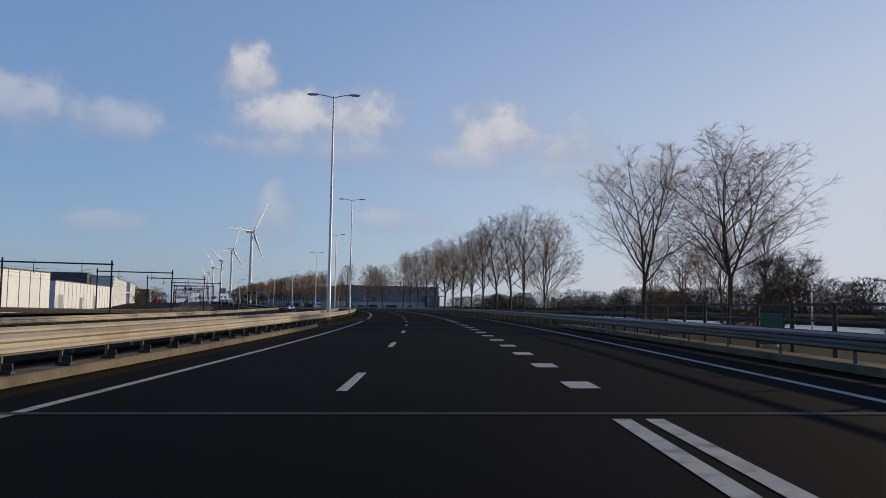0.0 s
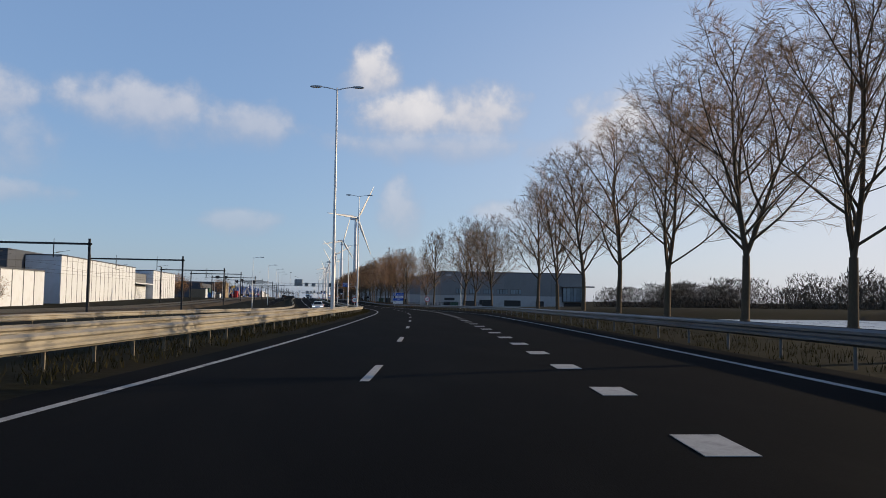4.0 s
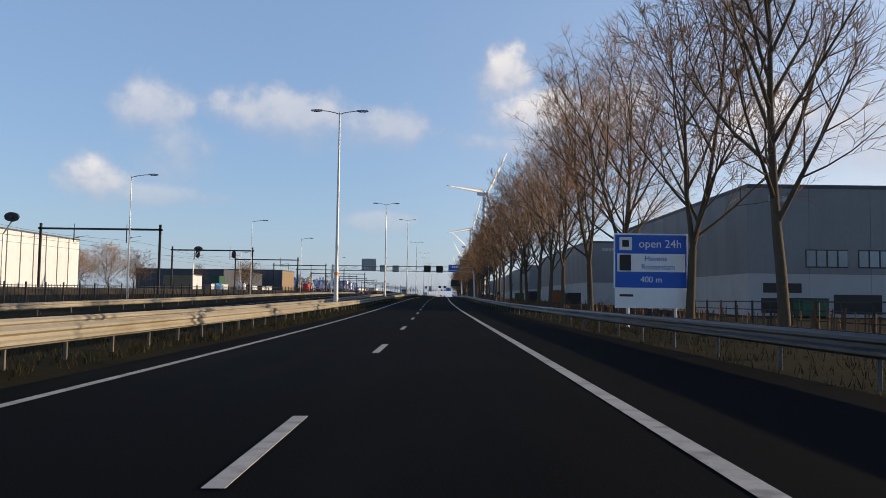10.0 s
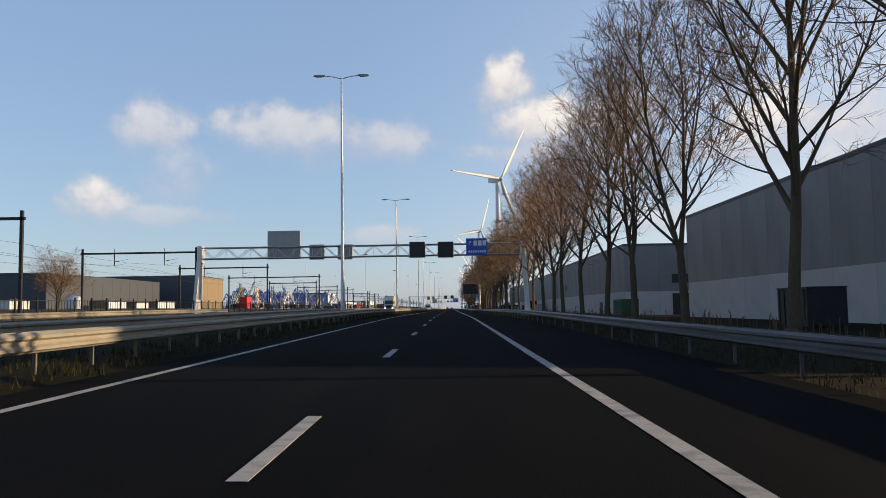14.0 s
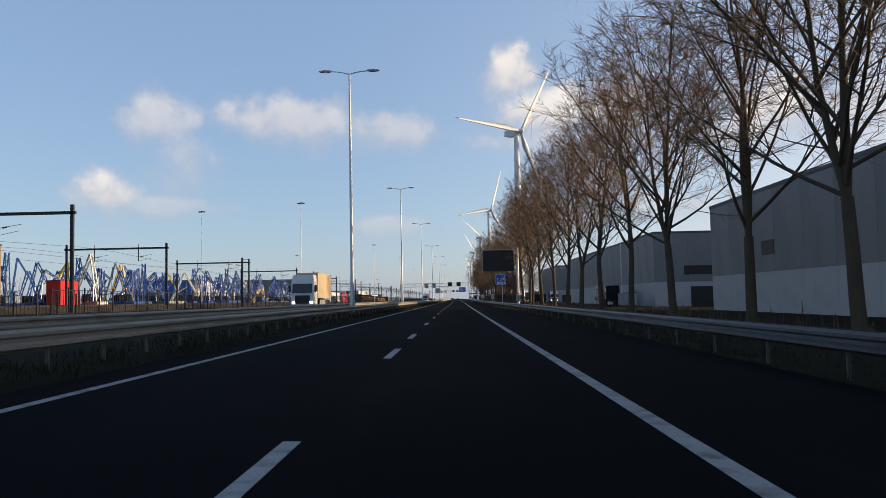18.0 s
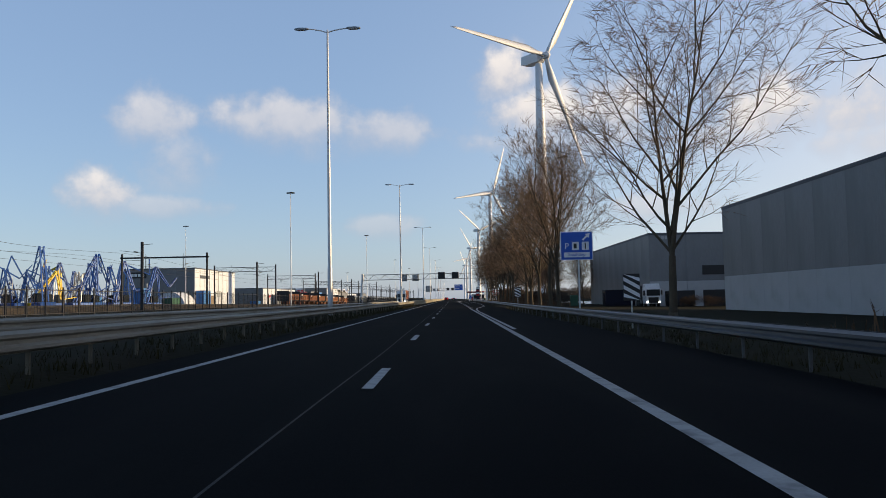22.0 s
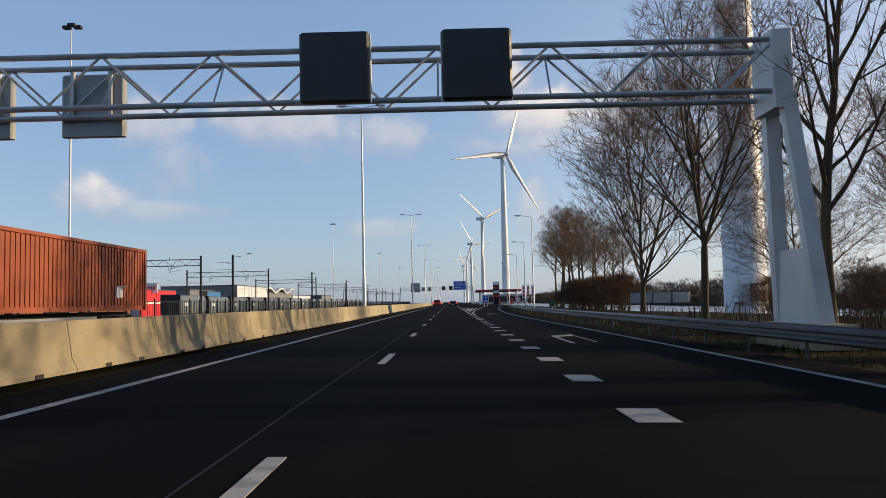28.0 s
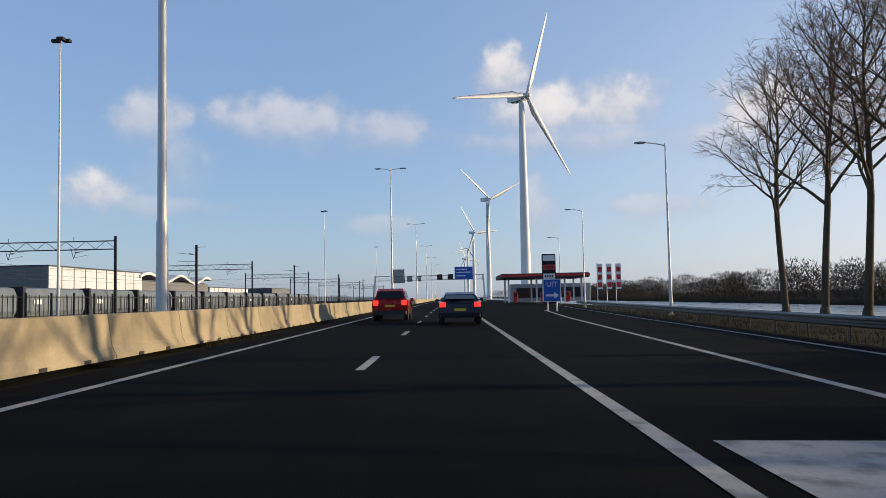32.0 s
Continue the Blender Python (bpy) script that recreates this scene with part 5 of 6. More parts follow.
board("hectometre_sign", "small dark green kilometre sign beside the guardrail", 13.0, 13.6, 1008.8, .7, 1.4, GREEN, (13.3,))
board("notice_board", "dark green notice board behind the guardrail", -31.6, -30.6, 22, .55, 1.5, GREEN, (-31.4, -30.8))

# ---- fuel station far ahead ----
fuel = thing("fuel_station", "fuel station with a flat dark canopy on pale columns", "fuel station", m=pose(0, 1187.9, 0))
part("canopy", Shape().box((10.5, 0, 4.3), (26, 16, 5.1), .15), DARKSTEEL, fuel)
part("fascia", Shape().box((10.45, -.06, 4.55), (26.05, .0, 4.95)), REDSIGN, fuel, "red fascia")
for x in (12, 17, 22, 25):
    for y in (3, 12):
        part("column", Shape().box((x - .15, y - .15, 0), (x + .15, y + .15, 4.3)), WHITE, fuel)
for x in (13.5, 18.5, 23):
    p = part("pump", Shape().box((x - .4, 6, 0), (x + .4, 6.7, 1.9), .06), REDSIGN, fuel)
    part("display", Shape().box((x - .3, 5.97, 1.1), (x + .3, 6.01, 1.6)), BLACK, p)
part("shop", Shape().box((14, 22, 0), (30, 32, 3.6), .05), WHITEPANEL, fuel)
part("shop_window", Shape().box((15, 21.9, .8), (29, 22.05, 2.8)), GLASS, fuel)
pylon = thing("price_pylon", "tall dark price pylon with red and white fields", "sign", m=pose(16, 1164.9, 0))
part("body", Shape().box((-1.0, 0, 0), (1.0, .5, 7.2), .06), NAVYCAR, pylon)
part("field", Shape().box((-.85, -.02, 6.2), (.85, .01, 7.0)), WHITE, pylon)
for z, m_ in ((4.9, REDSIGN), (3.6, WHITE), (2.4, REDSIGN)):
    part("field", Shape().box((-.85, -.02, z), (.85, .01, z + .75)), m_, pylon)
    for k in range(4):
        part("digit_bar", Shape().box((-.6 + k * .32, -.035, z + .2), (-.42 + k * .32, -.021, z + .55)), BLACK, pylon)
for k in range(3):
    flag = thing("banner", "red and white vertical banner beside the fuel station", "banner", "banners", m=pose(25.4 + k * 1.5, 1177.9, 0))
    part("pole", Shape().tube((0, 0, 0), (0, 0, 6.3), .05, n=6), WHITE, flag)
    cloth = part("cloth", Shape().box((.06, -.01, 2.0), (.85, .01, 6.1)), WHITE, flag)
    for j in range(3):
        part("stripe", Shape().box((.1, -.02, 2.3 + j * 1.25), (.8, -.011, 3.1 + j * 1.25)), REDSIGN, cloth)

# ---- railway on the left ----


def rail_z(y):
    return ground_z(-40, y)


bed = Shape()
rings = []
for y in np.arange(-60, 1700, 20.0):
    x = float(np.interp(y, [-60, 40, 150, 230, 330, 480, 1700], [-122, -98, -67, -48, -42, -42, -41]))
    z = rail_z(y)
    rings.append([(x - 7, y, z - .05), (x - 5.6, y, z + .5), (x + 5.6, y, z + .5), (x + 7, y, z - .05)])
tagged(part("track_bed", bed.loft(rings, closed=False), BALLAST), "brown ballast bed of a double railway track", "railway", kind="structure")


def track_x(y):
    return float(np.interp(y, [-60, 40, 150, 230, 330, 480, 1700], [-122, -98, -67, -48, -42, -42, -41]))


tracks = thing("railway_track", "double railway track on brown ballast", "railway", kind="structure")
for o in (-3.1, -1.66, 1.66, 3.1):
    part("rail", Shape().loft([[(track_x(y) + o - .04, y, rail_z(y) + .5), (track_x(y) + o + .04, y, rail_z(y) + .5), (track_x(y) + o + .04, y, rail_z(y) + .68), (track_x(y) + o - .04, y, rail_z(y) + .68)] for y in np.arange(-60, 1700, 20.0)]), DARKSTEEL, tracks)


def portal(y, x0, x1, h, lattice=False, signals=(), turn=0.0):
    """A catenary portal across the tracks: posts, beam, hangers and insulators."""
    z0 = ground_z(x1, y)
    ob = thing("catenary_portal", "dark steel catenary portal over the railway", "catenary portal", "catenary portals", m=pose(x1, y, z0, 0, 0, turn))
    w = x0 - x1
    for x in (w, 0):
        part("post", Shape().box((x - .14, -.12, -.2), (x + .14, .12, h + .55), .02), DARKSTEEL, ob)
    if lattice:
        for z in (h - .95, h):
            part("chord", Shape().box((w, -.06, z - .06), (0, .06, z + .06)), DARKSTEEL, ob)
        n = max(4, int(-w / 1.1))
        for k in range(n):
            a, b = (h - .9, h) if k % 2 else (h, h - .9)
            part("diagonal", Shape().beam((w + k * -w / n, 0, a), (w + (k + 1) * -w / n, 0, b), .05), DARKSTEEL, ob)
    else:
        part("beam", Shape().box((w - .3, -.12, h - .25), (.3, .12, h), .02), DARKSTEEL, ob)
    for k in (.28, .72):
        x = w * k
        if lattice:
            part("hanger", Shape().beam((x - .35, 0, h - .75), (x, 0, h - 2.0), .05).beam((x + .35, 0, h - .75), (x, 0, h - 2.0), .05), DARKSTEEL, ob)
        else:
            part("hanger", Shape().box((x - .05, -.05, h - 1.9), (x + .05, .05, h - .2)), DARKSTEEL, ob)
        part("registration_arm", Shape().beam((x, 0, h - 1.3), (x + 1.9, 0, h - 1.0), .035).beam((x, 0, h - 1.9), (x + 1.7, 0, h - 1.55), .03), DARKSTEEL, ob)
        part("insulator", Shape().tube((x + .3, 0, h - 1.28), (x + .7, 0, h - 1.2), .07, n=6), TAN, ob)
        part("feeder_bracket", Shape().beam((x, 0, h), (x, 0, h + .5), .05), DARKSTEEL, ob)
    for x in signals:
        s_ = part("signal", Shape().loft([[(x + .42 * math.cos(a), yy, h - .9 + .75 * math.sin(a)) for a in np.linspace(0, 2 * math.pi, 16, endpoint=False)] for yy in (-.4, -.12)]), BLACK, ob, "black oval signal head")
        part("bracket", Shape().box((x - .04, -.1, h - 1.2), (x + .04, .0, h)), DARKSTEEL, s_)
    return ob


for y, x1, w, h in [(150, -60, 17, 9.0), (194.5, -50.3, 16, 9.3), (233, -42, 15, 9.1), (268, -36, 15, 8.8), (330, -35.5, 15, 8.6), (380.5, -35.6, 15, 8.7), (428, -34.4, 15.5, 8.4), (478, -34.7, 15.5, 8.3), (523.7, -34.5, 15.7, 8.4), (568, -34.2, 16, 8.6), (610, -34, 17, 8.7)]:
    portal(y, x1 - w, x1, h, signals=(-3.5, -10.5) if y == 478 else ())
for y in (649, 692, 735, 780, 844.6, 894.5, 946, 1000.8):
    portal(y, -52.5, -38.6 if y > 660 else -30.5, 8.5 if y < 860 else 9.1, lattice=y > 890)
for y in (1036.8, 1081.7, 1140.4, 1202.9, 1263.9, 1323.9, 1383.9, 1443.9, 1503.9):
    portal(y, -54, -36.8, 9.9, lattice=True)


def catenary_mast(x, y, h):
    z0 = ground_z(x, y)
    ob = thing("catenary_mast", "single dark catenary mast with a short bracket", "catenary mast", "catenary masts", m=pose(x, y, z0))
    part("post", Shape().box((-.13, -.13, -.2), (.13, .13, h), .02), DARKSTEEL, ob)
    part("bracket", Shape().beam((0, 0, h - .3), (1.1, 0, h - .25), .05).beam((0, 0, h - 1.2), (-2.4, 0, h - .9), .045).beam((0, 0, h - 2.0), (-2.2, 0, h - 1.9), .04), DARKSTEEL, ob)
    part("insulator", Shape().tube((-.5, 0, h - 1.1), (-.9, 0, h - 1.05), .07, n=6), TAN, ob)


for x, y in [(-30.3, 700), (-30.3, 758), (-31.8, 800.6), (-30.3, 844), (-30.2, 902), (-30, 961.3), (-28.2, 1023.5), (-28, 1083.8), (-28.6, 1143.9), (-28.4, 1201.9), (-28.4, 1261.9), (-28.4, 1321.9)]:
    catenary_mast(x, y, 7.3 if y < 860 else 8.0 if y < 1010 else 8.8)
wires = thing("overhead_wires", "thin overhead contact wires above the railway", "overhead wire", kind="structure")
for o in (-3.2, 3.0):
    for z0, dip in ((5.6, .0), (6.9, .6)):
        g = Shape()
        pts = [(track_x(y) + o, float(y), rail_z(y) + z0 - dip * (.5 - .5 * math.cos(2 * math.pi * y / 48))) for y in range(20, 1500, 8)]
        for a, b in zip(pts, pts[1:]):
            g.tube(a, b, .016, n=3, caps=False)
        part("wire", g, DARKSTEEL, wires)

# fences between the road and the railway
for x, y0, y1, hgt, lab in ((-19.5, 872, 1330, 1.35, "dark steel bar fence between the motorway and the railway"), (-27.5, 640, 872, 1.9, "thin steel fence beside the railway"), (-24.5, 330, 640, 1.4, "low steel fence beside the far carriageway")):
    f = thing("fence", lab, "fence", kind="structure")
    post = Shape().box((-.045, -.045, -.4), (.045, .045, hgt + .15)).mesh("post")
    n = int((y1 - y0) / 2.5)
    for k in range(n):
        y = y0 + 2.5 * k
        part("post", post, DARKSTEEL, f, m=pose(x, y, ground_z(x, y)))
    bars = Shape()
    for k in range(int((y1 - y0) / .42)):
        y = y0 + .42 * k
        z = ground_z(x, y)
        bars.box((x - .012, y - .012, z + .05), (x + .012, y + .012, z + hgt))
    part("bars", bars, DARKSTEEL, f)["kind"] = "stuff"
    for q in (.12, hgt - .1):
        part("rail", Shape().loft([[(x - .02, y, z + q), (x + .02, y, z + q), (x + .02, y, z + q + .05), (x - .02, y, z + q + .05)] for y in np.arange(y0, y1, 10.0) for z in [ground_z(x, y)]]), DARKSTEEL, f)

# goods train: hopper wagons
def wagon(y, material, label, rounded=True, length=12.6, top=3.7):
    ob = thing("goods_wagon", label, "railway wagon", "goods wagons", m=pose(track_x(y) + 2.4, y, rail_z(y) + .65))
    prof = [(-1.2, 1.0), (-1.45, 1.5), (-1.45, top - .7), (-1.2, top - .15), (-.6, top), (.6, top), (1.2, top - .15), (1.45, top - .7), (1.45, 1.5), (1.2, 1.0)] if rounded else [(-1.4, 1.0), (-1.4, top - .8), (1.4, top - .8), (1.4, 1.0)]
    body = part("body", Shape().loft([[(x, yy, z) for x, z in prof] for yy in (.5, length - .5)]), material, ob)
    for k in range(7):
        yy = 1.0 + k * (length - 2) / 6
        part("rib", Shape().box((1.45, yy - .05, 1.3), (1.53, yy + .05, top - .7)), material, body)
    part("end_frame", Shape().box((-1.4, -.1, .9), (1.5, .35, top + .05), .03), DARKSTEEL, ob)
    for k in range(3):
        part("lettering_bar", Shape().box((1.54, 1.7 + k * .5, 2.1), (1.56, 2.05 + k * .5, 2.55)), WHITE, body)
    part("underframe", Shape().box((-1.2, .1, .75), (1.2, length - .1, 1.0)), DARKSTEEL, ob)
    for yy in (1.6, 3.3, length - 3.3, length - 1.6):
        part("wheelset", Shape().tube((-.85, yy, .46), (.85, yy, .46), .46, n=12), RUST, ob)


for k in range(19):
    wagon(1030.1 + 13.2 * k, GREYWAGON, "grey covered hopper wagon of a goods train")
for k in range(8):
    wagon(905 + 13.6 * k, RUST, "rusty brown open wagon of a goods train", False, 12.9, 3.2)
container_box(25.5, 1020, .3, 2.3, 2.4, 1.5, BOXBACK, "grey steel cabinet beside the turbine", "equipment_cabinet", "cabinet")
container_box(28, 1020, .3, 2.3, 2.4, 1.5, BOXBACK, "grey steel cabinet beside the turbine", "equipment_cabinet", "cabinet")
container_box(30.5, 1020, .3, 2.3, 2.4, 1.5, BOXBACK, "grey steel cabinet beside the turbine", "equipment_cabinet", "cabinet")
# tall signals on bent posts beside the track
for x, y in ((-46.5, 407), (-44.0, 409), (-43.5, 470)):
    sig = thing("railway_signal", "black round-headed railway signal on a bent grey post", "signal", "railway signals", m=pose(x, y, ground_z(x, y)))
    part("post", Shape().tube((0, 0, 0), (0, 0, 6.2), .08, n=8).tube((0, 0, 6.2), (.9, 0, 7.6), .08, n=8), ZINC, sig)
    part("head", Shape().loft([[(.9 + .75 * math.cos(a), yy, 8.0 + .5 * math.sin(a)) for a in np.linspace(0, 2 * math.pi, 16, endpoint=False)] for yy in (-.25, .05)]), BLACK, sig, "black oval head")
    part("lamp_hood", Shape().tube((.9, -.5, 8.0), (.9, -.25, 8.0), .16, n=10), BLACK, sig)

# ---- industrial yards on the left ----


def hall(label, x0, y0, x1, y1, h, east, south, roof=None, z=None, step=5.0, gable=0.0, doors=(), name="industrial_hall", turn=0):
    """A hall whose east face looks at the road; east and south: the cladding of those faces."""
    z = ground_z(x1, y0) if z is None else z
    ob = thing(name, label, "industrial building", m=pose(x1, y0, z, 0, 0, turn))
    w, d = x1 - x0, y1 - y0
    part("core", Shape().box((-w, .12, -.3), (-.12, d, h - .2)), roof or ROOFDARK, ob)
    if gable:
        part("roof", Shape().loft([[(-w - .2, y, h - .2), (.15, y, h - .2), (-w / 2, y, h + gable)] for y in (-.2, d + .2)]), roof or ROOFDARK, ob)
    else:
        part("roof", Shape().box((-w - .05, -.08, h - .2), (.08, d + .05, h + .1)), roof or ROOFDARK, ob)
    n = max(1, round(d / step))
    k = d / n
    panel = Shape().box((-.12, .03, -.3), (0, k - .03, h - .2), .012).mesh("wall_panel")
    for i in range(n):
        part("wall_panel", panel, east, ob, m=pose(0, i * k, 0))
    if east is WHITEWALL and h > 7:
        joint = Shape().box((-.02, -.16, -.3), (.03, .16, h - .2)).mesh("joint_strip")
        for i in range(1, n):
            part("joint_strip", joint, ROOFDARK, ob, m=pose(0, i * k, 0))
    n = max(1, round(w / step))
    k = w / n
    panel = Shape().box((-k + .02, 0, -.3), (-.02, .12, h - .2), .012).mesh("wall_panel")
    for i in range(n):
        part("wall_panel", panel, south, ob, m=pose(-.12 - i * k * .995, 0, 0))
    for a, b, z0, z1, material in doors:
        part("door", Shape().box((-.05, a, z0), (.06, b, z1), .03), material, ob)
    return ob


hall("white cladded industrial hall beside the railway", -105, 150, -84, 188, 8.4, WHITEWALL, WHITEWALL, turn=-14)
hall("low white storage building beside the railway", -98, 226, -79, 312, 7.7, WHITEWALL, WHITEWALL, turn=-5, doors=[(4, 9, 0, 4, BOXBACK), (30, 34, 0, 3.4, TAN), (50, 56, 0, 4, BOXBACK)])
hall("large dark hall with a shallow gabled roof", -152, 242, -100.3, 420, 11.2, ROOFDARK, ROOFDARK, gable=3.6)
hall("dark flat-roofed hall behind white storage buildings", -100, 316, -80.7, 406.5, 12.3, ROOFDARK, ROOFDARK)
hall("long white hall with dark panel joints", -80.4, 326.5, -72.5, 407, 11.5, WHITEWALL, WHITEWALL, step=4.5)
grey_hall = hall("grey hall section with a canopy between white halls", -100, 407.5, -75, 438, 9.4, GREYCLAD, GREYCLAD, gable=1.6, doors=[(1.5, 11, 0, 4.3, BLACK), (13, 30, 0, 4.4, WHITEWALL)])
part("canopy", Shape().box((.07, .5, 5.4), (2.6, 30, 5.75), .05), WHITEWALL, grey_hall, "white projecting canopy")
for k in range(9):
    part("joint_strip", Shape().box((.065, 13.9 + 1.9 * k, 0), (.10, 14.05 + 1.9 * k, 4.2)), ROOFDARK, grey_hall)
hall("white hall with dark joints between its panels", -100, 438.5, -72.5, 487, 10.7, WHITEWALL, WHITEWALL, step=4.6)
hall("dark low hall with a tan brick end", -102, 681, -71, 708, 10.6, TAN, ROOFDARK)
hall("dark flat industrial shed behind the railway", -110, 612, -78, 672, 8.3, ROOFDARK, ROOFDARK)
hall("small white site office beside the railway", -74, 540, -66, 548, 4.6, WHITEWALL, TAN)
hall("blue hall with a pale road front", -95, 816, -76, 849, 7.7, WHITEWALL, BLUEHALL)
# White east and grey south panels paint in this hall's sunlit and shaded faces.
sunlit_hall = hall("industrial hall coloured white on its sunlit front and grey on its shaded side", -98, 951, -75.5, 994, 12.2, WHITEWALL, GREYCLAD, doors=[(5, 14, 9.2, 10.2, ROOFDARK), (8, 20, 0, 4, TAN), (22, 26, 3.5, 5.5, BOXBACK)])
part("name_board", Shape().box((-21, -.06, 9.4), (-14.5, .02, 11.2), .03), BLACK, sunlit_hall, "dark name board")
for k in range(5):
    part("lettering_bar", Shape().box((-20.2 + k * 1.05, -.09, 9.9), (-19.4 + k * 1.05, -.062, 10.7)), WHITE, sunlit_hall)
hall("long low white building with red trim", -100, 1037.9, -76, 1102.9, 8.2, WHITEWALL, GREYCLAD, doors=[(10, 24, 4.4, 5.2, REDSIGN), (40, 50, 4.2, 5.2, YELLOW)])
hall("low red and white building beside the railway", -98, 1111.9, -76, 1137.9, 7.5, REDSIGN, WHITEWALL, doors=[(2, 20, 3.8, 4.4, WHITE)])
hall("grey low hall behind the goods train", -98, 1152.9, -77, 1176.9, 8.1, GREYCLAD, GREYCLAD)
hall("small blue and white office building", -86, 1161.9, -74.5, 1175.9, 7.6, BLUEHALL, TAN)
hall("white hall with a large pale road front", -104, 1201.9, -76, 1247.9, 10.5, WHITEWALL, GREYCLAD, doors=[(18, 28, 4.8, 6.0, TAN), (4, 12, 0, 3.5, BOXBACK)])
hall("long low white building far along the railway", -96, 1303.9, -76, 1351.9, 7.7, WHITEWALL, WHITEWALL)
hall("dark low office building far along the railway", -100, 1401.9, -78, 1441.9, 8.6, GREYCLAD, ROOFDARK)
sign_tower = thing("roof_sign", "white roof sign with red lettering bars on a frame", "sign", m=pose(-77, 1119.9, 5.2))
part("board", Shape().box((-2, 0, 0), (2.5, .2, 2.6), .05), WHITE, sign_tower)
part("frame", Shape().beam((-1.6, .3, -1), (-1.6, .3, 2.4), .1).beam((2.1, .3, -1), (2.1, .3, 2.4), .1), DARKSTEEL, sign_tower)
for k in range(5):
    part("lettering_bar", Shape().box((-1.5 + k * .72, -.03, .9), (-1.0 + k * .72, .01, 1.8), .03), REDSIGN, sign_tower)
# hall with a wavy white roof edge
wavy = thing("wavy_roof_hall", "dark hall with a wavy white roof edge", "industrial building", m=pose(-76, 1247.9, ground_z(-76, 1247.9) + 1.8))
part("body", Shape().box((-20, 0, -2.2), (0, 54, 6.6)), GREYCLAD, wavy)
roof = Shape().loft([[(-20.5, y, 7.3 + 1.0 * math.sin(y * .26 + .6)), (.5, y, 7.3 + 1.0 * math.sin(y * .26 + .6)), (.5, y, 8.0 + 1.0 * math.sin(y * .26 + .6)), (-20.5, y, 8.0 + 1.0 * math.sin(y * .26 + .6))] for y in np.arange(-2, 57, 2.0)])
part("roof", roof, WHITEWALL, wavy, smooth=False)
part("infill", Shape().box((-19, 1, 6.4), (-.6, 53, 7.0)), ROOFDARK, wavy)
# white silo tank
silo = thing("silo", "white round-topped storage tank beside the railway", "tank", m=pose(-70, 607, 0))
part("shell", Shape().revolve([(1.5, 0), (1.5, 3.4), (1.2, 4.0), (.5, 4.3), (.05, 4.35)], 20), WHITEWALL, silo, smooth=True)
part("skirt", Shape().revolve([(1.6, -.2), (1.6, .2)], 20), CONCRETE, silo)
dome = thing("dome_shelter", "white round-topped fabric storage shelter", "shelter", m=pose(-74, 926, ground_z(-74, 926)))
arch = [(4.2 * math.cos(a), 4.6 * math.sin(a)) for a in np.linspace(0, math.pi, 15)]
part("cover", Shape().loft([[(x, y, z) for x, z in arch] for y in (0, 3, 6, 9)]), WHITEWALL, dome)
part("door", Shape().box((-1.4, -.05, 0), (1.4, .05, 3)), BOXBACK, dome)

# blue yard cranes: a forest of folded jibs
rng = random.Random(21)


def crane(x, y, reach, material):
    """A parked crane with a lattice jib that is folded twice."""
    ob = thing("yard_crane", "parked blue yard crane with a folded lattice jib", "crane", "yard cranes", m=pose(x, y, ground_z(x, y), 0, 0, rng.uniform(-80, 80)))
    part("carrier", Shape().box((-1.2, -2.2, .6), (1.2, 2.2, 1.4), .1), material, ob)
    part("cab", Shape().box((-1.1, .9, 1.4), (.1, 2.3, 2.8), .15), GLASS, ob)
    for sx in (-1.05, 1.05):
        part("crawler_track", Shape().loft([[(sx - .3, yy, z) for yy, z in ((-2.4, .35), (-2.1, .05), (2.1, .05), (2.4, .35), (2.1, .7), (-2.1, .7))], [(sx + .3, yy, z) for yy, z in ((-2.4, .35), (-2.1, .05), (2.1, .05), (2.4, .35), (2.1, .7), (-2.1, .7))]]), RUBBER, ob)
    a, p = radians(rng.uniform(48, 86)), Vector((0, -1, 1.5))
    for name, size in (("boom", 1.0), ("stick", .75), ("tip", .4)):
        q = p + Vector((0, math.cos(a), math.sin(a))) * reach * size
        w, n = .42 * size ** .5, max(3, int(7 * size))
        g = Shape()
        for k in (-w, w):
            g.beam(p + Vector((k, 0, 0)), q + Vector((k * .6, 0, 0)), .19 * size ** .5)
        for k in range(n):
            e, f = p.lerp(q, k / n), p.lerp(q, (k + 1) / n)
            g.beam(e + Vector((w if k % 2 else -w, 0, 0)), f + Vector((-w if k % 2 else w, 0, 0)), .09)
        part(name, g, material, ob)
        p, a = q, a - radians(rng.uniform(95, 150)) if name == "boom" else a + radians(rng.uniform(60, 120))
    part("ram", Shape().beam((0, .3, 1.5), (0, .6, 1.5 + reach * .55), .09), ZINC, ob)


for i in range(100):
    crane(rng.uniform(-84, -60), 720 + i * 1.72 + rng.uniform(-1, 1), rng.uniform(6.0, 9.0), YELLOW if i % 17 == 3 else BOXBACK if i % 11 == 5 else CRANEBLUE)
for i, (y, mt, lab) in enumerate([(560, BLUEHALL, "blue shipping container"), (572, GREEN, "green shipping container"), (586, WHITEWALL, "white shipping container"), (716, REDSIGN, "red waste skip"), (722, REDSIGN, "red waste skip"), (898, BLUEHALL, "blue shipping container"), (904, GREEN, "green shipping container"), (936, BLUEHALL, "blue shipping container"), (1005.4, BLUEHALL, "blue shipping container"), (1016.8, BOXBACK, "grey shipping container"), (866, BLUEHALL, "blue shipping container")]):
    container_box(-68 - (i % 3) * 2.5, y, ground_z(-68, y), 2.5, 6.1, 2.6 + (i % 2) * 2.4, mt, lab + " beside the railway", "shipping_container")
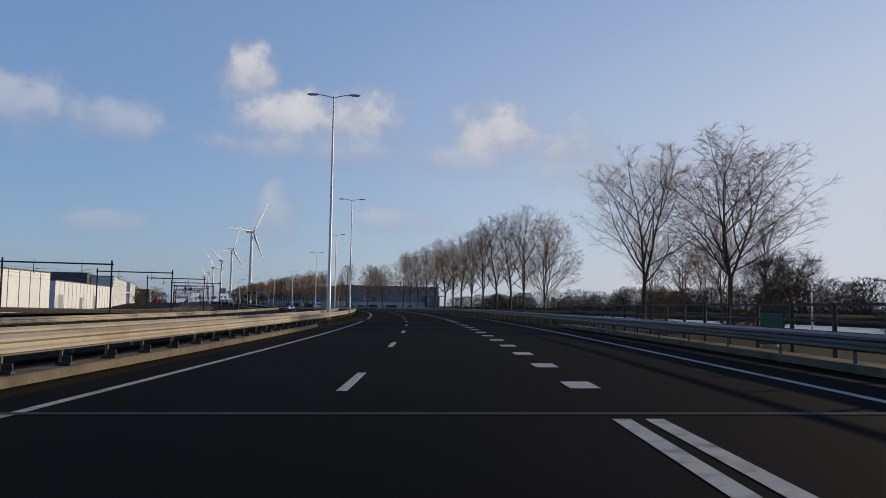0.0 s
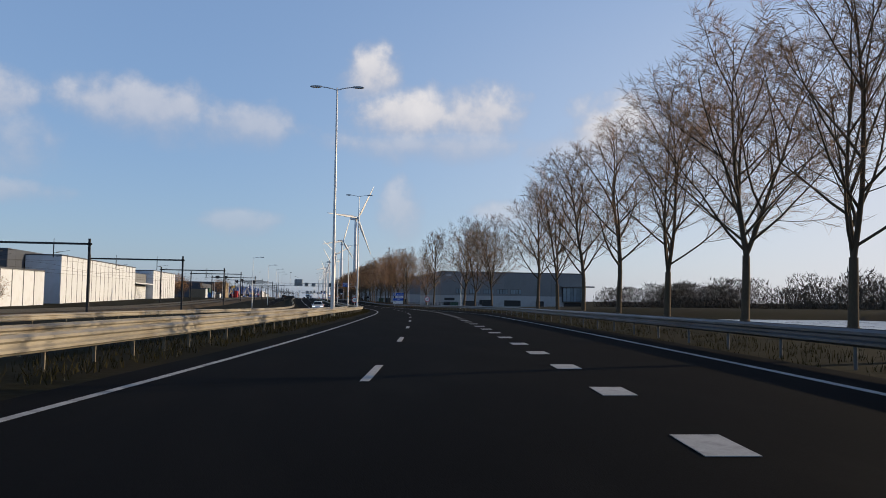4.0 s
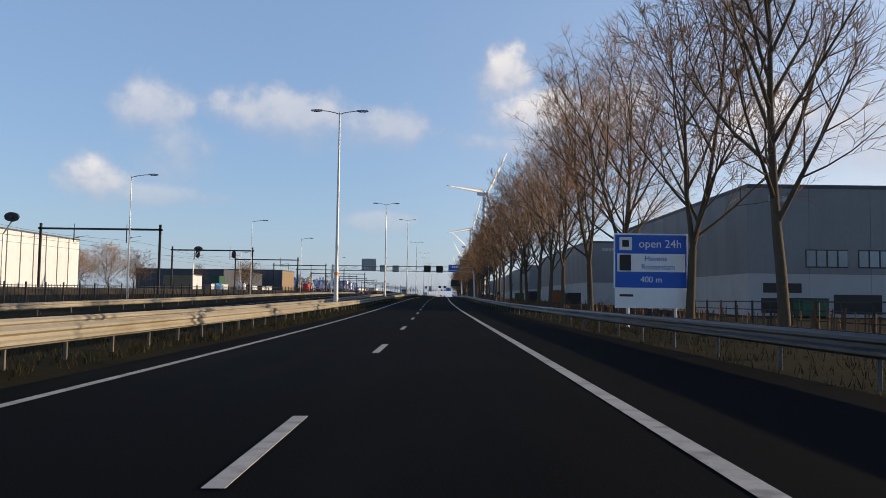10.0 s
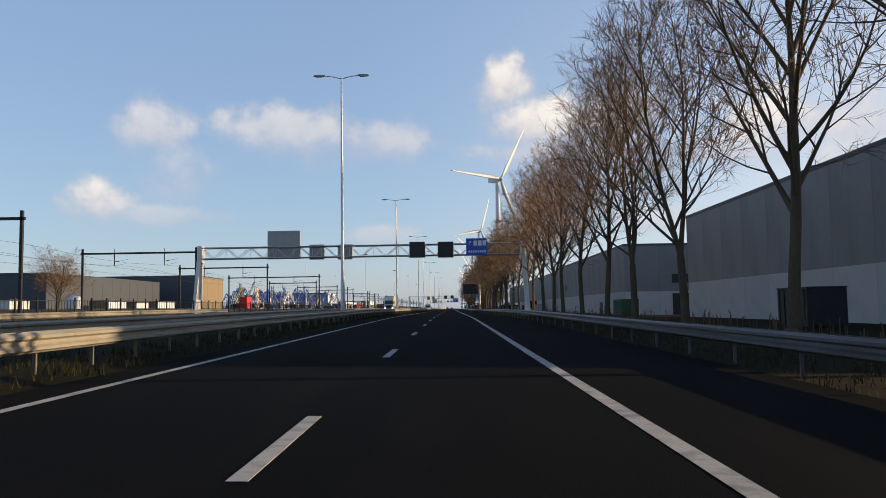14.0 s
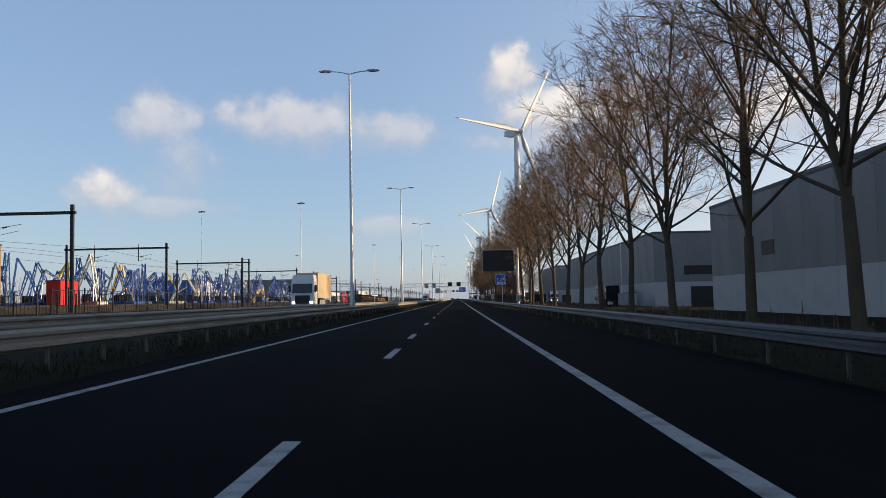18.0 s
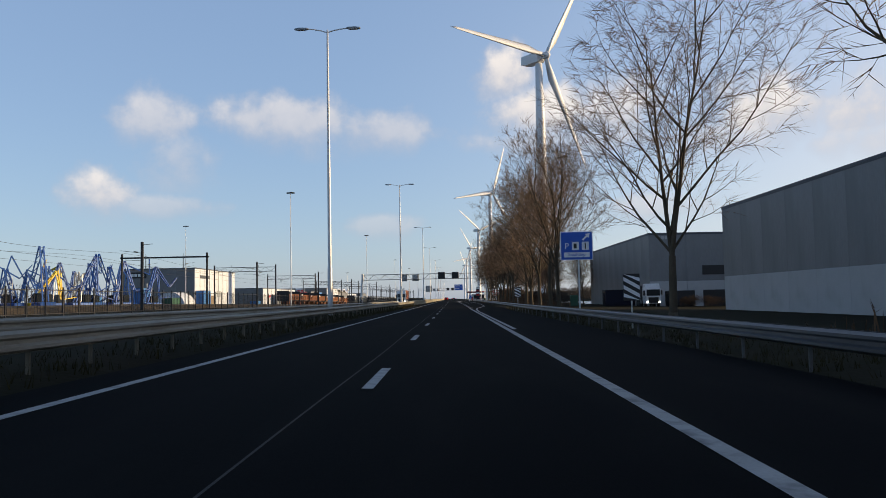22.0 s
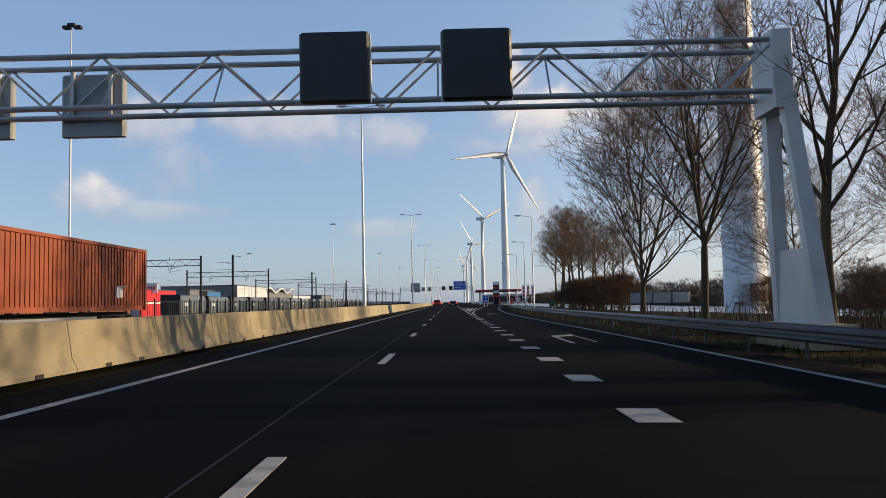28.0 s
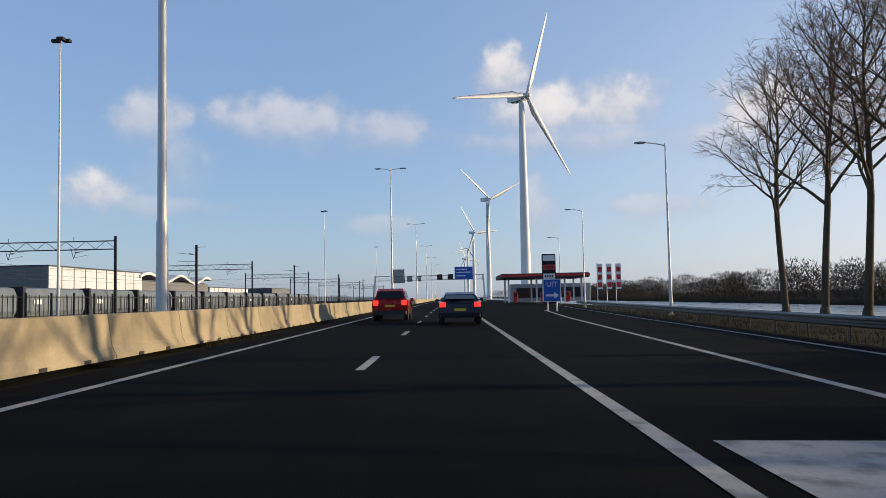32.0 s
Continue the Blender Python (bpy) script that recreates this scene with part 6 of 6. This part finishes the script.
for x, y, h, k in [(-62, 585, 12, 2), (-66, 592, 11, 3), (-75, 507, 12, 5), (-74, 522, 11.5, 2), (-80, 500, 11, 5), (-85, 515, 11, 2), (-78, 530, 9, 3), (-60, 250, 6, 5), (-96, 1191.9, 8, 4), (-110, 1161.9, 9, 2), (-70, 560, 9, 0), (-120, 1261.9, 9, 0), (-100, 1016.8, 8, 3)]:
    tree(y, x, h, k, 1.2, "bare spreading tree beside the railway", road_place=False)

# ---- vehicles ----


def wheel_set(ob, spots, r, w=.22, tyre=RUBBER):
    for x, y in spots:
        t = part("wheel", Shape().revolve([(r * .62, -w / 2), (r * .94, -w / 2), (r, -w * .35), (r, w * .35), (r * .94, w / 2), (r * .62, w / 2)], 20), tyre, ob, m=pose(x, y, r, 0, 90, 0))
        part("rim", Shape().revolve([(.05, -w * .42), (r * .6, -w * .36), (r * .6, w * .36), (.05, w * .42)], 14), ZINC, t)


def car(label, m, paint, length=4.4, width=1.82, height=1.62, sedan=False, lit=False):
    """A car that heads to +y."""
    ob = thing("car", label, "car", "cars", m=m)
    L, W, H = length / 2, width / 2, height
    if sedan:
        side = [(-L, .55), (-L + .02, .92), (-L + .12, 1.0), (-L + .95, 1.06), (L - 1.25, .98), (L - .2, .80), (L, .62), (L - .03, .35), (-L + .05, .33)]
        roofline = [(-L + .75, 1.03, .86), (-L + 1.35, H - .1, .70), (-L + 1.9, H, .66), (.35, H - .02, .66), (L - 1.35, .97, .84)]
    else:
        side = [(-L, .5), (-L - .01, .85), (-L + .06, 1.02), (-L + .2, 1.06), (L - 1.15, 1.02), (L - .25, .86), (L, .66), (L - .03, .36), (-L + .03, .34)]
        roofline = [(-L + .12, 1.03, .88), (-L + .38, H - .12, .74), (-L + .75, H, .70), (.55, H - .04, .70), (L - 1.2, 1.0, .86)]
    rings = [[(x * W, y, z if abs(x) < .99 or z < .9 else z - .03) for y, z in side] for x in (-.97, 0.97)]
    body = Shape()
    outer = [[(sx * W * f, y, z) for y, z in side] for sx, f in ((-1, .93), (-1, 1.0), (1, 1.0), (1, .93))]
    for r_ in (0, 3):
        outer[r_] = [(x, y * .985, .34 + (z - .34) * .96 + .01) for x, y, z in outer[r_]]
    body.loft(outer)
    part("body", body, paint, ob)
    cab = Shape().loft([[(s_ * W * f, y, z) for y, z, f in roofline] for s_ in (-1, 1)])
    part("roof", cab, paint, ob)
    (y0, z0, f0), (y1, z1, f1) = roofline[0], roofline[1]
    part("rear_window", Shape().add([(-W * f0 * .86, y0 + .035, z0 + .10), (W * f0 * .86, y0 + .035, z0 + .10), (W * f1 * .9, y1 - .03, z1 - .05), (-W * f1 * .9, y1 - .03, z1 - .05)], [(0, 1, 2, 3)]), GLASS, ob, m=pose(0, -.03, .015))
    (y0, z0, f0), (y1, z1, f1) = roofline[4], roofline[3]
    part("windscreen", Shape().add([(W * f0 * .88, y0, z0 + .06), (-W * f0 * .88, y0, z0 + .06), (-W * f1 * .9, y1 + .06, z1 - .05), (W * f1 * .9, y1 + .06, z1 - .05)], [(0, 1, 2, 3)]), GLASS, ob, m=pose(0, .03, .02))
    for s_ in (-1, 1):
        pts = [(s_ * (W * .90 + .01), roofline[0][0] + .35, 1.08), (s_ * (W * .90 + .01), roofline[4][0] - .25, 1.06), (s_ * (W * .74 + .02), roofline[3][0], H - .12), (s_ * (W * .74 + .02), roofline[2][0], H - .12)]
        part("side_window", Shape().add(pts, [(0, 1, 2, 3) if s_ > 0 else (3, 2, 1, 0)]), GLASS, ob)
        part("tail_light", Shape().box((s_ * W * .80 - .14, -L - .02, .80), (s_ * W * .80 + .14, -L + .12, 1.0 if sedan else 1.06), .03), TAIL, ob)
        part("head_light", Shape().box((s_ * W * .72 - .18, L - .18, .62), (s_ * W * .72 + .18, L - .02, .78), .03), HEADLIGHT if lit else WHITE, ob)
        part("door_mirror", Shape().box((s_ * (W + .09) - .09, .45, 1.0), (s_ * (W + .09) + .09, .62, 1.15), .03), paint, ob)
    part("number_plate", Shape().box((-.26, -L - .03, .62 if sedan else .72), (.26, -L - .015, .73 if sedan else .83)), YELLOW, ob)
    part("bumper", Shape().box((-W * .93, -L - .05, .34), (W * .93, -L + .1, .55), .04), BLACK if not sedan else paint, ob)
    wheel_set(ob, [(sx * (W - .12), sy) for sx in (-1, 1) for sy in (-L + .8, L - .85)], .33)
    return ob


car("red family car with lit tail lights on the fast lane", at_road(1092.9, -1.55), REDCAR, 4.4, 1.82, 1.66)
car("dark blue saloon car on the slow lane", at_road(1087.4, 1.95), NAVYCAR, 4.9, 1.9, 1.45, True)
car("white estate car with headlights on the oncoming carriageway", at_road(265.5, -12.9, 0, 180), WHITECAR, 4.5, 1.82, 1.6, lit=True)


def truck(label, m, cab_paint, load, load_length, corrugated=False, load_top=4.0):
    """A lorry that heads to +y, with its front at y = 0."""
    ob = thing("truck", label, "truck", "trucks", m=m)
    cab = Shape().loft([[(-1.22, y0, .5), (1.22, y0, .5), (1.22, y1, 1.6), (1.2, y2, 2.9), (1.1, y3, 3.7), (-1.1, y3, 3.7), (-1.2, y2, 2.9), (-1.22, y1, 1.6)] for y0, y1, y2, y3 in ((-2.2, -2.2, -2.2, -2.2), (0, 0, -.12, -.6))])
    part("cab", cab, cab_paint, ob)
    part("windscreen", Shape().add([(1.08, .02, 1.75), (-1.08, .02, 1.75), (-1.05, -.1, 2.75), (1.05, -.1, 2.75)], [(0, 1, 2, 3)]), GLASS, ob, m=pose(0, .03, 0))
    part("grille", Shape().box((-.8, -.02, .6), (.8, .05, 1.5), .03), BLACK, ob)
    for s_ in (-1, 1):
        part("head_light", Shape().box((s_ * .95 - .18, -.03, .62), (s_ * .95 + .18, .05, .85), .03), HEADLIGHT, ob)
        part("side_window", Shape().box((s_ * 1.225 - .01, -1.5, 1.8), (s_ * 1.225 + .01, -.45, 2.6)), GLASS, ob)
        part("mirror", Shape().box((s_ * 1.42 - .12, -.35, 1.9), (s_ * 1.42 + .12, -.22, 2.6), .03), BLACK, ob)
    y1 = -2.7
    y0 = y1 - load_length
    part("chassis", Shape().box((-.5, y0, .8), (.5, -.4, 1.15)), DARKSTEEL, ob)
    box = part("cargo_box", Shape().box((-1.22, y0, 1.2), (1.22, y1, load_top), .03), load, ob)
    if corrugated:
        n = int(load_length / .28)
        rib = Shape().box((1.22, 0, 1.38), (1.255, .13, load_top - .14), .01).mesh("corrugation")
        for k in range(n):
            for turn in (0, 180):
                yy = y0 + .12 + k * (load_length - .2) / n
                part("corrugation", rib, load, box, m=pose(0, yy if turn == 0 else yy + .13, 0, 0, 0, turn))
        for s_ in (-1.24, 1.24):
            for yy in (y0 + .06, y1 - .06):
                part("corner_post", Shape().box((s_ - .06, yy - .08, 1.2), (s_ + .06, yy + .08, load_top)), load, box)
            part("top_rail", Shape().box((s_ - .05, y0, load_top - .12), (s_ + .05, y1, load_top)), load, box)
    for s_ in (-1.24, 1.24):
        part("side_guard", Shape().box((s_ * .97 - .02, y0 + 4.5, .5), (s_ * .97 + .02, y1 - 1, 1.0)), BOXBACK, ob)
    wheel_set(ob, [(sx * 1.05, yy) for sx in (-1, 1) for yy in (-1.2, -4.0, y0 + 1.2, y0 + 2.5, y0 + 3.8)], .5, .3)
    return ob


t28 = truck("white lorry with an orange-red corrugated container", pose(-12.9, 935.2, -.08, 0, 0, 180), WHITECAR, CONTAINER, 12.2, True, load_top=3.75)
part("emblem", Shape().box((-1.262, -12.5, 1.7), (-1.257, -11.9, 2.15), .05), WHITE, t28)
truck("white lorry with a beige box trailer", pose(-15.2, 668.5, .35, 0, 0, 180), WHITECAR, BEIGE, 9.2)
truck("white lorry parked in front of the grey warehouse", pose(33.4, 843.6, ground_z(33.4, 845), 0, 0, 180), WHITECAR, DARKSTEEL, 4.8, load_top=3.4)
for x, y, w, d, h in ((-70, 622, 4, 9, 2.8), (-69, 634, 4, 7, 2.6), (-66, 566, 3, 6, 2.6), (-72, 655, 5, 12, 3.0), (-58, 530, 2, 3, 2.2)):
    hall("small white site hut beside the railway", x - w, y, x, y + d, h, WHITEWALL, TAN, name="site_hut")
